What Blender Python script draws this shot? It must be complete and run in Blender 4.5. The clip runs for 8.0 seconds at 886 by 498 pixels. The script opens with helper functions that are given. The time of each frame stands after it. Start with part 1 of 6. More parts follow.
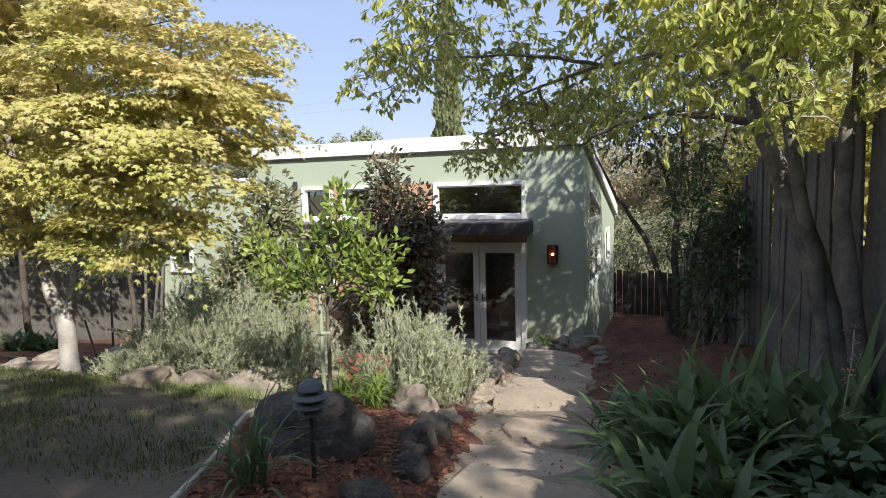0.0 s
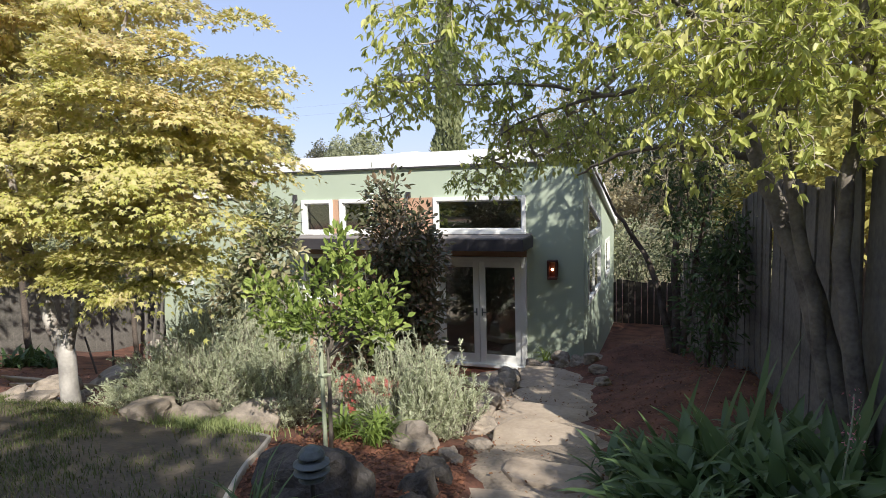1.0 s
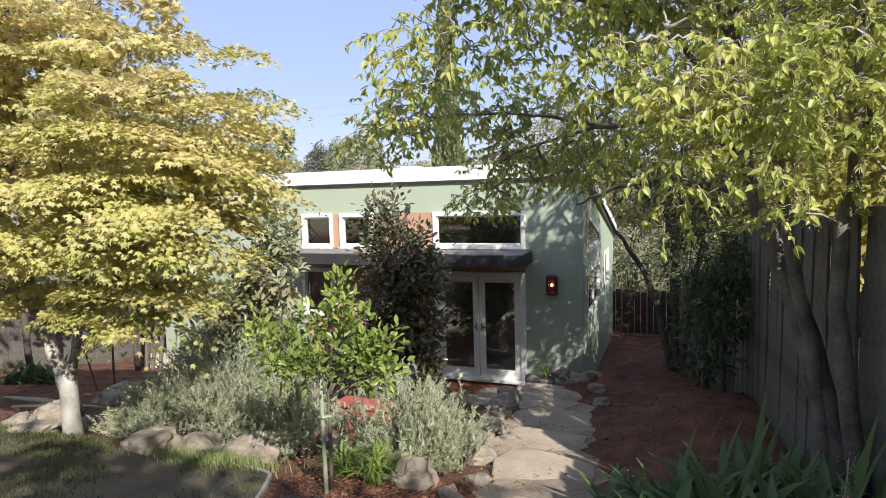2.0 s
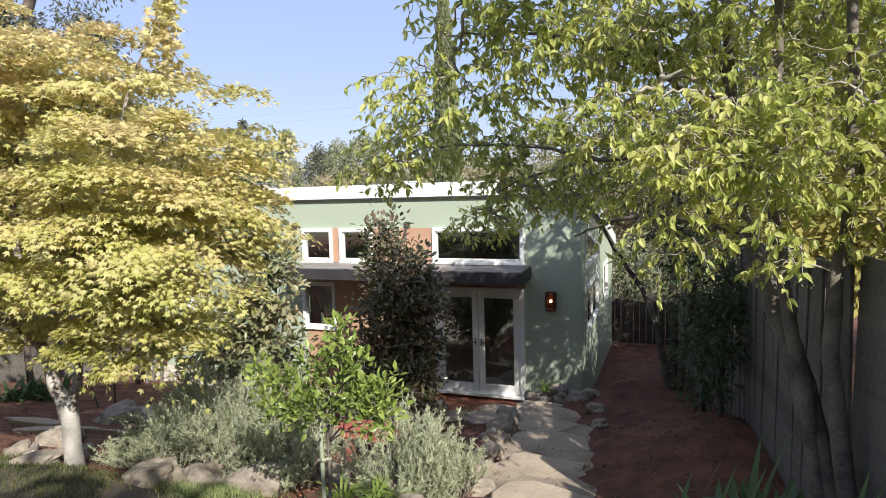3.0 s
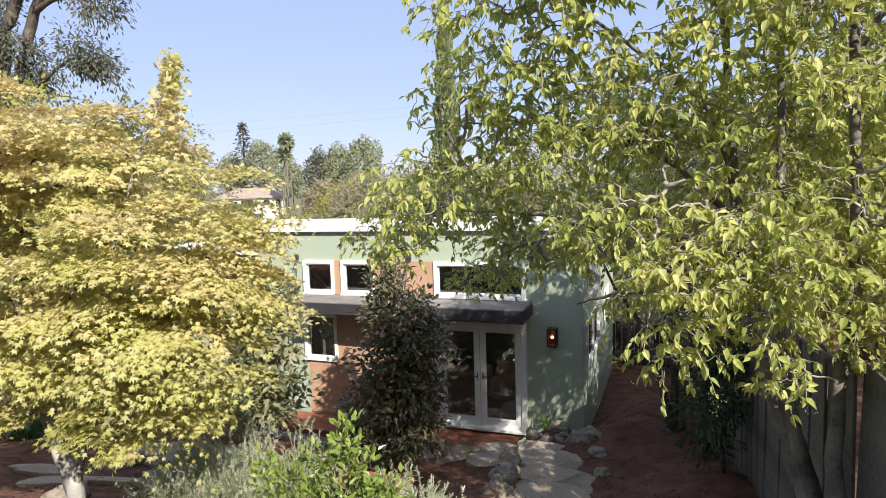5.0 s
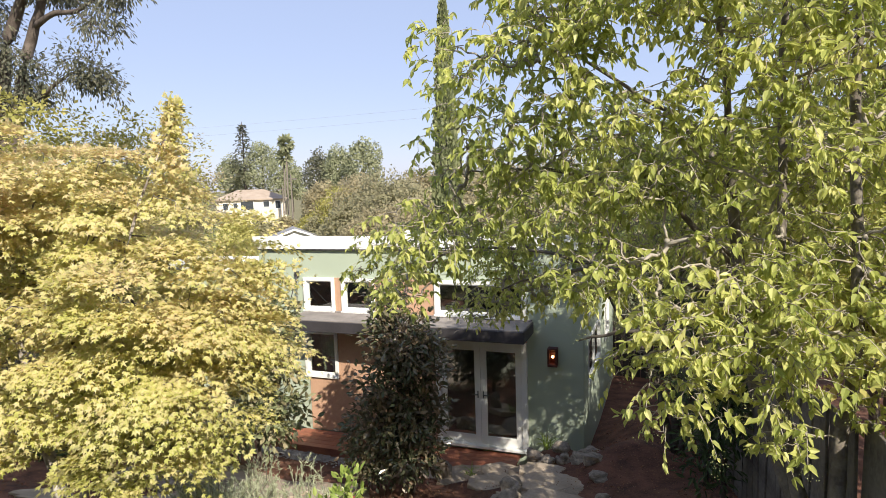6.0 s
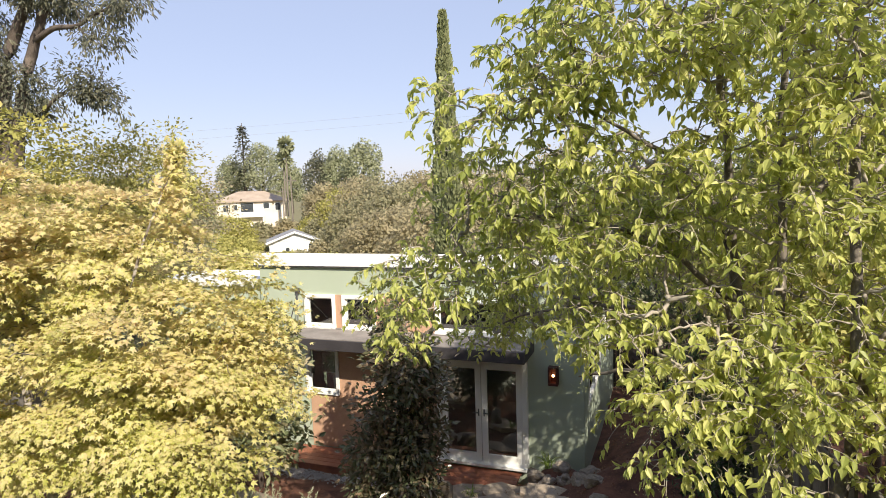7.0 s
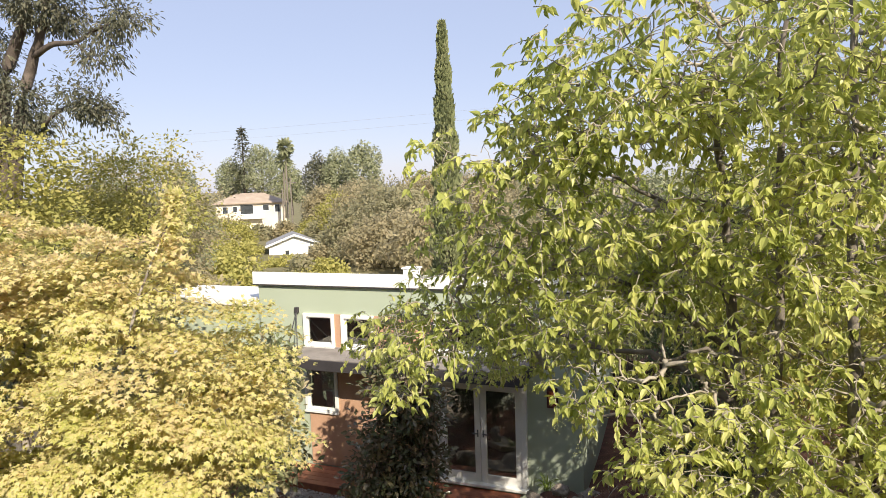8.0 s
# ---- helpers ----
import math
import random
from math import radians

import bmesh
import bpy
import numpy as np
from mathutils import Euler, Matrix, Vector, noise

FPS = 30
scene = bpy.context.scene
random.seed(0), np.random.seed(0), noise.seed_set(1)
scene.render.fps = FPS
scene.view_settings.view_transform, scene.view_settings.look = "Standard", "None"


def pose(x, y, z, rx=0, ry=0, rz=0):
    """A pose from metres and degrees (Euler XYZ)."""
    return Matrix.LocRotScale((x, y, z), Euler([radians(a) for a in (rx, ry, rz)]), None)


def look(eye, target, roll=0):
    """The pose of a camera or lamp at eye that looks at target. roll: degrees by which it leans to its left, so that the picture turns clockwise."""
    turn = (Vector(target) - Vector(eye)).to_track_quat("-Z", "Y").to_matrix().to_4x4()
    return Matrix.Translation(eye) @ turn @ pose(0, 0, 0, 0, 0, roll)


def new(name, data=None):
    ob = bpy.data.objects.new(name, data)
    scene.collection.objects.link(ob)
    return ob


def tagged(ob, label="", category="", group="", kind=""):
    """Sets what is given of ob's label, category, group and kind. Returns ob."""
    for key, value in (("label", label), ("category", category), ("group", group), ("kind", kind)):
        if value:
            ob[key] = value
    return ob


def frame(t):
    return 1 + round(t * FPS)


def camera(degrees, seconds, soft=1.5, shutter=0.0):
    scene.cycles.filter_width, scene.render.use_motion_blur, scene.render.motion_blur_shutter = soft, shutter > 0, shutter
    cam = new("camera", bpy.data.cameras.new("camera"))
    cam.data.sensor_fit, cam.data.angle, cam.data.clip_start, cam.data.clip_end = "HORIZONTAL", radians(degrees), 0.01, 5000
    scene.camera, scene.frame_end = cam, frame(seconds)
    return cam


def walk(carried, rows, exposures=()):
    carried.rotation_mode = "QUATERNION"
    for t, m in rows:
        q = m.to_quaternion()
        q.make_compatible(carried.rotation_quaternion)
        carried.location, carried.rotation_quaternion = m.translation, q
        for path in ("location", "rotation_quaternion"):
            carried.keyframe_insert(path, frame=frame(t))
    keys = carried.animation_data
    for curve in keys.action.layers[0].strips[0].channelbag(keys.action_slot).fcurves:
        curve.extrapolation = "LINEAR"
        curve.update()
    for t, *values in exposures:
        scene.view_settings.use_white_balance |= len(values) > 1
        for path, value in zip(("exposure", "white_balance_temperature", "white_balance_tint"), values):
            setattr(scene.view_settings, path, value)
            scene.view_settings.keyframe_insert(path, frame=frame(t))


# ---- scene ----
cam = camera(73.65, 8.0, soft=0.85)
ROWS = [  # seconds, eye x y z, yaw, pitch, lean
    (0, 1.277, -10.758, 3.054, 20.47, -5.56, -1.49),
    (0.5, 1.271, -10.742, 3.188, 20.46, -5.56, -1.52),
    (1, 1.273, -10.734, 3.332, 20.45, -5.57, -1.55),
    (1.5, 1.274, -10.730, 3.476, 20.44, -5.58, -1.58),
    (3, 1.307, -10.738, 3.928, 20.42, -5.61, -1.66),
    (3.5, 1.300, -10.722, 4.084, 20.41, -5.62, -1.69),
    (4, 1.295, -10.715, 4.249, 20.40, -5.63, -1.72),
    (4.5, 1.287, -10.709, 4.421, 20.40, -5.64, -1.75),
    (6, 1.266, -10.676, 4.960, 20.37, -5.66, -1.83),
    (6.5, 1.263, -10.662, 5.138, 20.36, -5.67, -1.86),
    (7, 1.260, -10.663, 5.319, 20.36, -5.68, -1.89),
    (7.5, 1.257, -10.644, 5.512, 20.35, -5.69, -1.92),
    (8, 1.273, -10.611, 5.725, 20.34, -5.70, -1.94),
]


def aimed(x, y, z, yaw, pitch, lean):
    a, b = radians(yaw), radians(pitch)
    return look((x, y, z), (x - math.sin(a) * math.cos(b), y + math.cos(a) * math.cos(b), z + math.sin(b)), lean)


walk(cam, [(r[0], aimed(*r[1:])) for r in ROWS], [(0.0, 0.64, 6300, 9), (4.0, 0.67, 6300, 8), (8.0, 0.68, 7100, 9)])

# ---- light ----
SUN = Vector((0.98, -1.0, 1.03)).normalized()
world = bpy.data.worlds.new("sky")
scene.world = world
world.use_nodes = True
wn, wl = world.node_tree.nodes, world.node_tree.links
sky = wn.new("ShaderNodeTexSky")
sky.sky_type, sky.sun_disc = "NISHITA", False
sky.sun_elevation = math.asin(SUN.z)
sky.sun_rotation = math.atan2(SUN.x, SUN.y)
sky.air_density, sky.dust_density, sky.ozone_density = 1.0, 0.7, 1.0
bg = wn["Background"]
bg.inputs["Strength"].default_value = 0.117
tint = wn.new("ShaderNodeMix")
tint.data_type, tint.blend_type = "RGBA", "MULTIPLY"
tint.inputs[0].default_value = 1.0
tint.inputs[7].default_value = (1.16, 1.0, 1.06, 1)
wl.new(sky.outputs["Color"], tint.inputs[6])
haze = wn.new("ShaderNodeMix")
haze.data_type = "RGBA"
haze.inputs[0].default_value = 0.72
haze.inputs[7].default_value = (2.75, 3.35, 5.0, 1)
wl.new(tint.outputs[2], haze.inputs[6])
wl.new(haze.outputs[2], bg.inputs["Color"])
sun = new("sun", bpy.data.lights.new("sun", "SUN"))
sun.data.energy, sun.data.angle, sun.data.color = 4.45, radians(0.55), (1.0, 0.93, 0.82)
sun.matrix_world = look(SUN * 60, (0, 0, 0))

# ---- materials ----


def surf(name, dark, light, scale=3.0, rough=0.8, bump=0.3, fine=60.0, metal=0.0, spread=0.25, coat=0.0, island=0.0, spec=0.5):
    """A surface with blotches at a large scale and grain at a fine one."""
    m = bpy.data.materials.new(name)
    m.use_nodes = True
    n, l = m.node_tree.nodes, m.node_tree.links
    bsdf = n["Principled BSDF"]
    co = n.new("ShaderNodeTexCoord")
    big, small = n.new("ShaderNodeTexNoise"), n.new("ShaderNodeTexNoise")
    for node, s, d in ((big, scale, 4.0), (small, fine, 3.0)):
        node.inputs["Scale"].default_value, node.inputs["Detail"].default_value = s, d
        l.new(co.outputs["Object"], node.inputs["Vector"])
    add = n.new("ShaderNodeMath")
    add.operation = "MULTIPLY_ADD"
    add.inputs[1].default_value = 0.45
    l.new(small.outputs["Fac"], add.inputs[0])
    l.new(big.outputs["Fac"], add.inputs[2])
    fac = add.outputs[0]
    if island:
        geo = n.new("ShaderNodeNewGeometry")
        more = n.new("ShaderNodeMath")
        more.operation = "MULTIPLY_ADD"
        more.inputs[1].default_value = island
        l.new(geo.outputs["Random Per Island"], more.inputs[0])
        l.new(fac, more.inputs[2])
        fac = more.outputs[0]
    mid = 0.72 + island / 2
    ramp = n.new("ShaderNodeValToRGB")
    ramp.color_ramp.elements[0].position, ramp.color_ramp.elements[1].position = max(0.0, mid - spread), min(1.0, mid + spread)
    ramp.color_ramp.elements[0].color, ramp.color_ramp.elements[1].color = (*dark, 1), (*light, 1)
    l.new(fac, ramp.inputs["Fac"])
    l.new(ramp.outputs["Color"], bsdf.inputs["Base Color"])
    bsdf.inputs["Roughness"].default_value, bsdf.inputs["Metallic"].default_value = rough, metal
    bsdf.inputs["Coat Weight"].default_value = coat
    bsdf.inputs["Specular IOR Level"].default_value = spec
    if bump:
        b = n.new("ShaderNodeBump")
        b.inputs["Strength"].default_value, b.inputs["Distance"].default_value = bump, 0.02
        l.new(add.outputs[0], b.inputs["Height"])
        l.new(b.outputs["Normal"], bsdf.inputs["Normal"])
    return m


def leafy(name, colours, through_part=0.35, rough=0.5, spec=0.4, turning=None):
    """Leaves: each takes a colour of its own from the list and lets some light through; turning: from, to, share by which the upper ones have turned."""
    m = bpy.data.materials.new(name)
    m.use_nodes = True
    n, l = m.node_tree.nodes, m.node_tree.links
    bsdf, out = n["Principled BSDF"], n["Material Output"]
    geo = n.new("ShaderNodeNewGeometry")
    co, blotch = n.new("ShaderNodeTexCoord"), n.new("ShaderNodeTexNoise")
    blotch.inputs["Scale"].default_value = 1.4
    l.new(co.outputs["Object"], blotch.inputs["Vector"])
    mix = n.new("ShaderNodeMath")
    mix.operation = "MULTIPLY_ADD"
    mix.inputs[1].default_value, mix.inputs[2].default_value = 0.9, -0.2
    l.new(blotch.outputs["Fac"], mix.inputs[0])
    add = n.new("ShaderNodeMath")
    add.operation = "MULTIPLY_ADD"
    add.inputs[1].default_value = 0.55
    l.new(geo.outputs["Random Per Island"], add.inputs[0])
    l.new(mix.outputs[0], add.inputs[2])
    last = add
    if turning:
        xyz, rise, last = n.new("ShaderNodeSeparateXYZ"), n.new("ShaderNodeMapRange"), n.new("ShaderNodeMath")
        l.new(co.outputs["Object"], xyz.inputs[0])
        l.new(xyz.outputs["Z"], rise.inputs["Value"])
        rise.inputs["From Min"].default_value, rise.inputs["From Max"].default_value = turning[0], turning[1]
        rise.inputs["To Min"].default_value, rise.inputs["To Max"].default_value = -turning[2], turning[2]
        l.new(add.outputs[0], last.inputs[0])
        l.new(rise.outputs["Result"], last.inputs[1])
    ramp = n.new("ShaderNodeValToRGB")
    e = ramp.color_ramp.elements
    while len(e) < len(colours):
        e.new(0.5)
    for i, c in enumerate(colours):
        e[i].position = i / max(1, len(colours) - 1)
        e[i].color = (*c, 1)
    l.new(last.outputs[0], ramp.inputs["Fac"])
    l.new(ramp.outputs["Color"], bsdf.inputs["Base Color"])
    bsdf.inputs["Roughness"].default_value = rough
    bsdf.inputs["Specular IOR Level"].default_value = spec
    tr, ms = n.new("ShaderNodeBsdfTranslucent"), n.new("ShaderNodeMixShader")
    l.new(ramp.outputs["Color"], tr.inputs["Color"])
    ms.inputs["Fac"].default_value = through_part
    l.new(bsdf.outputs[0], ms.inputs[1])
    l.new(tr.outputs[0], ms.inputs[2])
    l.new(ms.outputs[0], out.inputs["Surface"])
    return m


def glassy(name, tint=(0.62, 0.66, 0.64)):
    m = bpy.data.materials.new(name)
    m.use_nodes = True
    n, l = m.node_tree.nodes, m.node_tree.links
    n.remove(n["Principled BSDF"])
    gl, tr, ms, fr = n.new("ShaderNodeBsdfGlossy"), n.new("ShaderNodeBsdfTransparent"), n.new("ShaderNodeMixShader"), n.new("ShaderNodeLayerWeight")
    gl.inputs["Roughness"].default_value = 0.0
    gl.inputs["Color"].default_value = (1, 1, 1, 1)
    tr.inputs["Color"].default_value = (*tint, 1)
    fr.inputs["Blend"].default_value = 0.5
    po, ad = n.new("ShaderNodeMath"), n.new("ShaderNodeMath")
    po.operation, ad.operation = "POWER", "MULTIPLY_ADD"
    po.inputs[1].default_value, ad.inputs[1].default_value, ad.inputs[2].default_value = 4.0, 0.74, 0.26
    l.new(fr.outputs["Facing"], po.inputs[0])
    l.new(po.outputs[0], ad.inputs[0])
    l.new(ad.outputs[0], ms.inputs["Fac"])
    l.new(tr.outputs[0], ms.inputs[1])
    l.new(gl.outputs[0], ms.inputs[2])
    l.new(ms.outputs[0], n["Material Output"].inputs["Surface"])
    return m


def glowing(name, colour, strength):
    m = bpy.data.materials.new(name)
    m.use_nodes = True
    b = m.node_tree.nodes["Principled BSDF"]
    b.inputs["Emission Color"].default_value, b.inputs["Emission Strength"].default_value = (*colour, 1), strength
    return m


M_STUCCO = surf("sage_green_stucco", (0.38, 0.44, 0.34), (0.44, 0.50, 0.395), 0.7, 0.9, 0.25, 90, spread=0.3)
M_WOODWALL = surf("stained_wood_cladding", (0.44, 0.26, 0.17), (0.57, 0.36, 0.245), 1.2, 0.6, 0.15, 30)
M_WHITE = surf("white_paint", (0.74, 0.74, 0.72), (0.82, 0.82, 0.80), 2.0, 0.55, 0.05, 40)
M_FASCIA = surf("white_roof_membrane", (0.76, 0.76, 0.75), (0.84, 0.84, 0.83), 1.0, 0.6, 0.05, 20)
M_CANOPY = surf("dark_painted_steel", (0.035, 0.032, 0.036), (0.06, 0.055, 0.06), 2.0, 0.55, 0.05, 30)
M_CANTOP = surf("weathered_canopy_top", (0.18, 0.16, 0.15), (0.30, 0.27, 0.25), 3.0, 0.8, 0.1, 30)
M_GLASS = glassy("window_glass")
M_DARKIN = surf("dim_interior_paint", (0.40, 0.38, 0.35), (0.48, 0.46, 0.42), 1.0, 0.9, 0.0)
M_DECK = surf("red_stained_deck_boards", (0.24, 0.085, 0.052), (0.40, 0.155, 0.09), 3.0, 0.6, 0.25, 40, island=0.2)
M_MULCH = surf("bark_mulch", (0.060, 0.026, 0.018), (0.215, 0.094, 0.060), 3.5, 0.95, 0.8, 45, spread=0.22)
M_CHIPS = surf("bark_chips", (0.065, 0.026, 0.015), (0.23, 0.098, 0.056), 3.0, 0.9, 0.3, 40, island=0.5)
M_LAWN = surf("dry_lawn_soil", (0.075, 0.06, 0.044), (0.175, 0.14, 0.10), 1.3, 0.95, 0.6, 30)
M_STONE = surf("tan_flagstone", (0.28, 0.22, 0.165), (0.50, 0.41, 0.32), 2.2, 0.85, 0.6, 24, spread=0.3)
M_DIRT = surf("dusty_tan_soil", (0.19, 0.15, 0.112), (0.44, 0.36, 0.28), 2.5, 0.95, 0.8, 40)
M_RED = surf("faded_red_paint", (0.30, 0.07, 0.055), (0.46, 0.13, 0.10), 4.0, 0.7, 0.15, 40)
M_PINK = surf("pink_petals", (0.5, 0.16, 0.2), (0.7, 0.3, 0.33), 4.0, 0.7, 0.0)
M_ROCK = surf("grey_tan_rock", (0.15, 0.125, 0.102), (0.42, 0.355, 0.29), 2.2, 0.9, 0.6, 22, spread=0.3)
M_ROCKDK = surf("dark_basalt_boulder", (0.036, 0.032, 0.029), (0.11, 0.097, 0.088), 4.0, 0.85, 0.9, 16, spread=0.3)
M_GRAVEL = surf("grey_gravel", (0.20, 0.19, 0.18), (0.42, 0.40, 0.38), 5.0, 0.9, 0.8, 60, island=0.5)
M_CURB = surf("pale_edging_strip", (0.34, 0.30, 0.25), (0.5, 0.46, 0.40), 3.0, 0.85, 0.2, 40)
M_FENCE = surf("weathered_fence_wood", (0.065, 0.060, 0.055), (0.19, 0.173, 0.154), 2.0, 0.9, 0.4, 25, island=0.25)
M_BARK = surf("grey_bark", (0.12, 0.10, 0.085), (0.30, 0.265, 0.22), 5.0, 0.95, 0.7, 40)
M_PALEBARK = surf("pale_blotched_bark", (0.16, 0.13, 0.11), (0.52, 0.48, 0.43), 7.0, 0.95, 0.6, 30, spread=0.12)
M_TWIG = surf("pale_grey_twigs", (0.22, 0.19, 0.155), (0.44, 0.395, 0.33), 9.0, 0.9, 0.2, 60)
M_BARKMID = surf("brown_grey_bark", (0.085, 0.07, 0.06), (0.24, 0.21, 0.175), 6.0, 0.95, 0.7, 40)
M_BARKDK = surf("dark_bark", (0.055, 0.042, 0.034), (0.15, 0.12, 0.10), 5.0, 0.95, 0.7, 40)
M_LIME = surf("whitewashed_bark", (0.34, 0.315, 0.29), (0.58, 0.545, 0.505), 4.0, 0.9, 0.5, 30)
M_CLOTH = surf("off_white_cloth", (0.78, 0.78, 0.74), (0.86, 0.86, 0.83), 5.0, 0.9, 0.1, 80)
M_SLATE = surf("blue_grey_slate", (0.16, 0.165, 0.175), (0.30, 0.30, 0.31), 3.0, 0.7, 0.4, 30)
# darker copy of the fence wood, with the shade behind the house in its colour
M_FENCESHADE = surf("shade_darkened_fence_wood", (0.025, 0.021, 0.018), (0.065, 0.055, 0.046), 2.0, 0.9, 0.4, 25)
M_STAKE = surf("green_grey_stake", (0.25, 0.29, 0.20), (0.42, 0.45, 0.33), 3.0, 0.8, 0.2, 30)
M_BLACK = surf("black_cast_metal", (0.02, 0.022, 0.024), (0.05, 0.055, 0.06), 3.0, 0.5, 0.1, 60)
M_LAMPSH = surf("grey_green_lamp_metal", (0.06, 0.075, 0.08), (0.14, 0.16, 0.165), 3.0, 0.45, 0.1, 60)
M_SCONCE = surf("rust_brown_metal", (0.045, 0.014, 0.010), (0.10, 0.03, 0.02), 3.0, 0.5, 0.1, 60)
M_BULB = glowing("warm_bulb", (1.0, 0.40, 0.16), 6.0)

L_MAPLE = leafy("yellow_maple_leaves", [(0.42, 0.45, 0.08), (0.58, 0.58, 0.17), (0.72, 0.67, 0.31), (0.78, 0.67, 0.38), (0.75, 0.58, 0.36)], 0.50, 0.5, turning=(0.9, 4.2, 0.12))
L_PEAR = leafy("yellow_green_leaves", [(0.18, 0.225, 0.058), (0.40, 0.45, 0.12), (0.635, 0.655, 0.21), (0.88, 0.84, 0.39)], 0.52, 0.38)
L_BUDS = leafy("pale_green_flower_buds", [(0.30, 0.34, 0.13), (0.48, 0.50, 0.24)], 0.2, 0.6)
L_MAGN = leafy("dark_bronze_leaves", [(0.055, 0.075, 0.04), (0.12, 0.14, 0.075), (0.20, 0.165, 0.105), (0.36, 0.24, 0.16)], 0.2, 0.27, 0.6)
L_SHRUB = leafy("olive_bronze_leaves", [(0.10, 0.13, 0.065), (0.20, 0.23, 0.115), (0.33, 0.31, 0.18), (0.48, 0.38, 0.25)], 0.25, 0.35)
L_CITRUS = leafy("bright_citrus_leaves", [(0.10, 0.15, 0.03), (0.26, 0.34, 0.08), (0.52, 0.58, 0.18)], 0.35, 0.35)
L_SIDE = leafy("dull_green_leaves", [(0.05, 0.075, 0.03), (0.13, 0.165, 0.06), (0.30, 0.32, 0.13)], 0.3, 0.4)
L_ROSE = leafy("grey_green_rosemary", [(0.24, 0.27, 0.16), (0.50, 0.53, 0.36), (0.80, 0.81, 0.62)], 0.42, 0.7)
L_STRAP = leafy("agapanthus_leaves", [(0.045, 0.080, 0.034), (0.098, 0.155, 0.063), (0.19, 0.275, 0.115)], 0.3, 0.28)
L_LILY = leafy("lily_leaves", [(0.10, 0.17, 0.03), (0.20, 0.28, 0.06), (0.32, 0.36, 0.10)], 0.35, 0.5)
L_TUFT = leafy("soft_green_grass", [(0.16, 0.21, 0.07), (0.28, 0.33, 0.13), (0.40, 0.42, 0.20)], 0.35, 0.6)
L_GRASS = leafy("dry_grass", [(0.06, 0.09, 0.03), (0.12, 0.145, 0.05), (0.24, 0.22, 0.11)], 0.3, 0.7)
L_DARK = leafy("dark_ivy_leaves", [(0.036, 0.064, 0.028), (0.072, 0.115, 0.045), (0.125, 0.175, 0.07)], 0.25, 0.45)
L_IVY = leafy("pale_ivy_leaves", [(0.04, 0.08, 0.03), (0.09, 0.14, 0.07)], 0.25, 0.5)
L_EUC = leafy("eucalyptus_leaves", [(0.06, 0.068, 0.045), (0.13, 0.135, 0.09), (0.27, 0.25, 0.17)], 0.2, 0.5)
L_LITTER = leafy("dry_leaf_litter", [(0.13, 0.06, 0.03), (0.24, 0.13, 0.07), (0.36, 0.24, 0.14)], 0.1, 0.8)
L_OLIVE = leafy("olive_tree_leaves", [(0.22, 0.23, 0.055), (0.40, 0.38, 0.11), (0.58, 0.50, 0.18)], 0.35, 0.6)
L_BROWN = leafy("brown_autumn_leaves", [(0.30, 0.275, 0.16), (0.41, 0.36, 0.215), (0.52, 0.43, 0.28)], 0.45, 0.7)
L_FAR = leafy("far_tree_leaves", [(0.19, 0.21, 0.12), (0.30, 0.32, 0.185), (0.42, 0.42, 0.26)], 0.25, 0.7)
L_HILL = leafy("dry_olive_leaves", [(0.25, 0.25, 0.14), (0.35, 0.33, 0.195), (0.44, 0.385, 0.25)], 0.45, 0.7)
L_CYP = leafy("cypress_leaves", [(0.12, 0.145, 0.07), (0.22, 0.245, 0.115), (0.33, 0.335, 0.175)], 0.2, 0.7)

# ---- building tools ----
rng = np.random.default_rng(7)


def npmesh(name, verts, faces, smooth=False):
    """A mesh from arrays: faces is one array of equal polygons or a list of such arrays."""
    faces = faces if isinstance(faces, list) else [faces]
    faces = [np.asarray(f, dtype=np.int32) for f in faces if len(f)]
    verts = np.asarray(verts, dtype=np.float32)
    me = bpy.data.meshes.new(name)
    me.vertices.add(len(verts))
    me.vertices.foreach_set("co", verts.ravel())
    loops = np.concatenate([f.ravel() for f in faces])
    totals = np.concatenate([np.full(len(f), f.shape[1], dtype=np.int32) for f in faces])
    starts = np.concatenate([[0], np.cumsum(totals)[:-1]]).astype(np.int32)
    me.loops.add(len(loops))
    me.loops.foreach_set("vertex_index", loops)
    me.polygons.add(len(totals))
    me.polygons.foreach_set("loop_start", starts)
    me.polygons.foreach_set("loop_total", totals)
    me.polygons.foreach_set("use_smooth", np.full(len(totals), bool(smooth)))
    me.update(calc_edges=True)
    me.validate()
    return me


def join(pieces):
    """Several (verts, faces) pairs as one, grouped by the number of corners."""
    vs, fs, at = [], {}, 0
    for v, f in pieces:
        for g in (f if isinstance(f, list) else [f]):
            g = np.asarray(g, dtype=np.int32)
            if len(g):
                fs.setdefault(g.shape[1], []).append(g + at)
        vs.append(np.asarray(v, dtype=float))
        at += len(v)
    return np.concatenate(vs), [np.concatenate(g) for g in fs.values()]


def thing(name, at, label, category, group="", kind=""):
    ob = new(name)
    ob.empty_display_size = 0.1
    ob.location = at
    return tagged(ob, label, category, group, kind)


def part(name, data, material, parent=None, label="", smooth=False, at=None):
    """One mesh object; data is a (verts, faces) pair in the world's metres or a ready mesh in the part's own."""
    if isinstance(data, tuple):
        v, f = data
        o = np.zeros(3)
        p = parent
        while p is not None:
            o += np.array(p.location)
            p = p.parent
        data = npmesh(name, np.asarray(v, dtype=float) - o, f, smooth)
    if material is not None and not data.materials:
        data.materials.append(material)
    ob = new(name, data)
    ob.parent = parent
    if at is not None:
        ob.matrix_basis = at
    if label:
        ob["label"] = label
    return ob


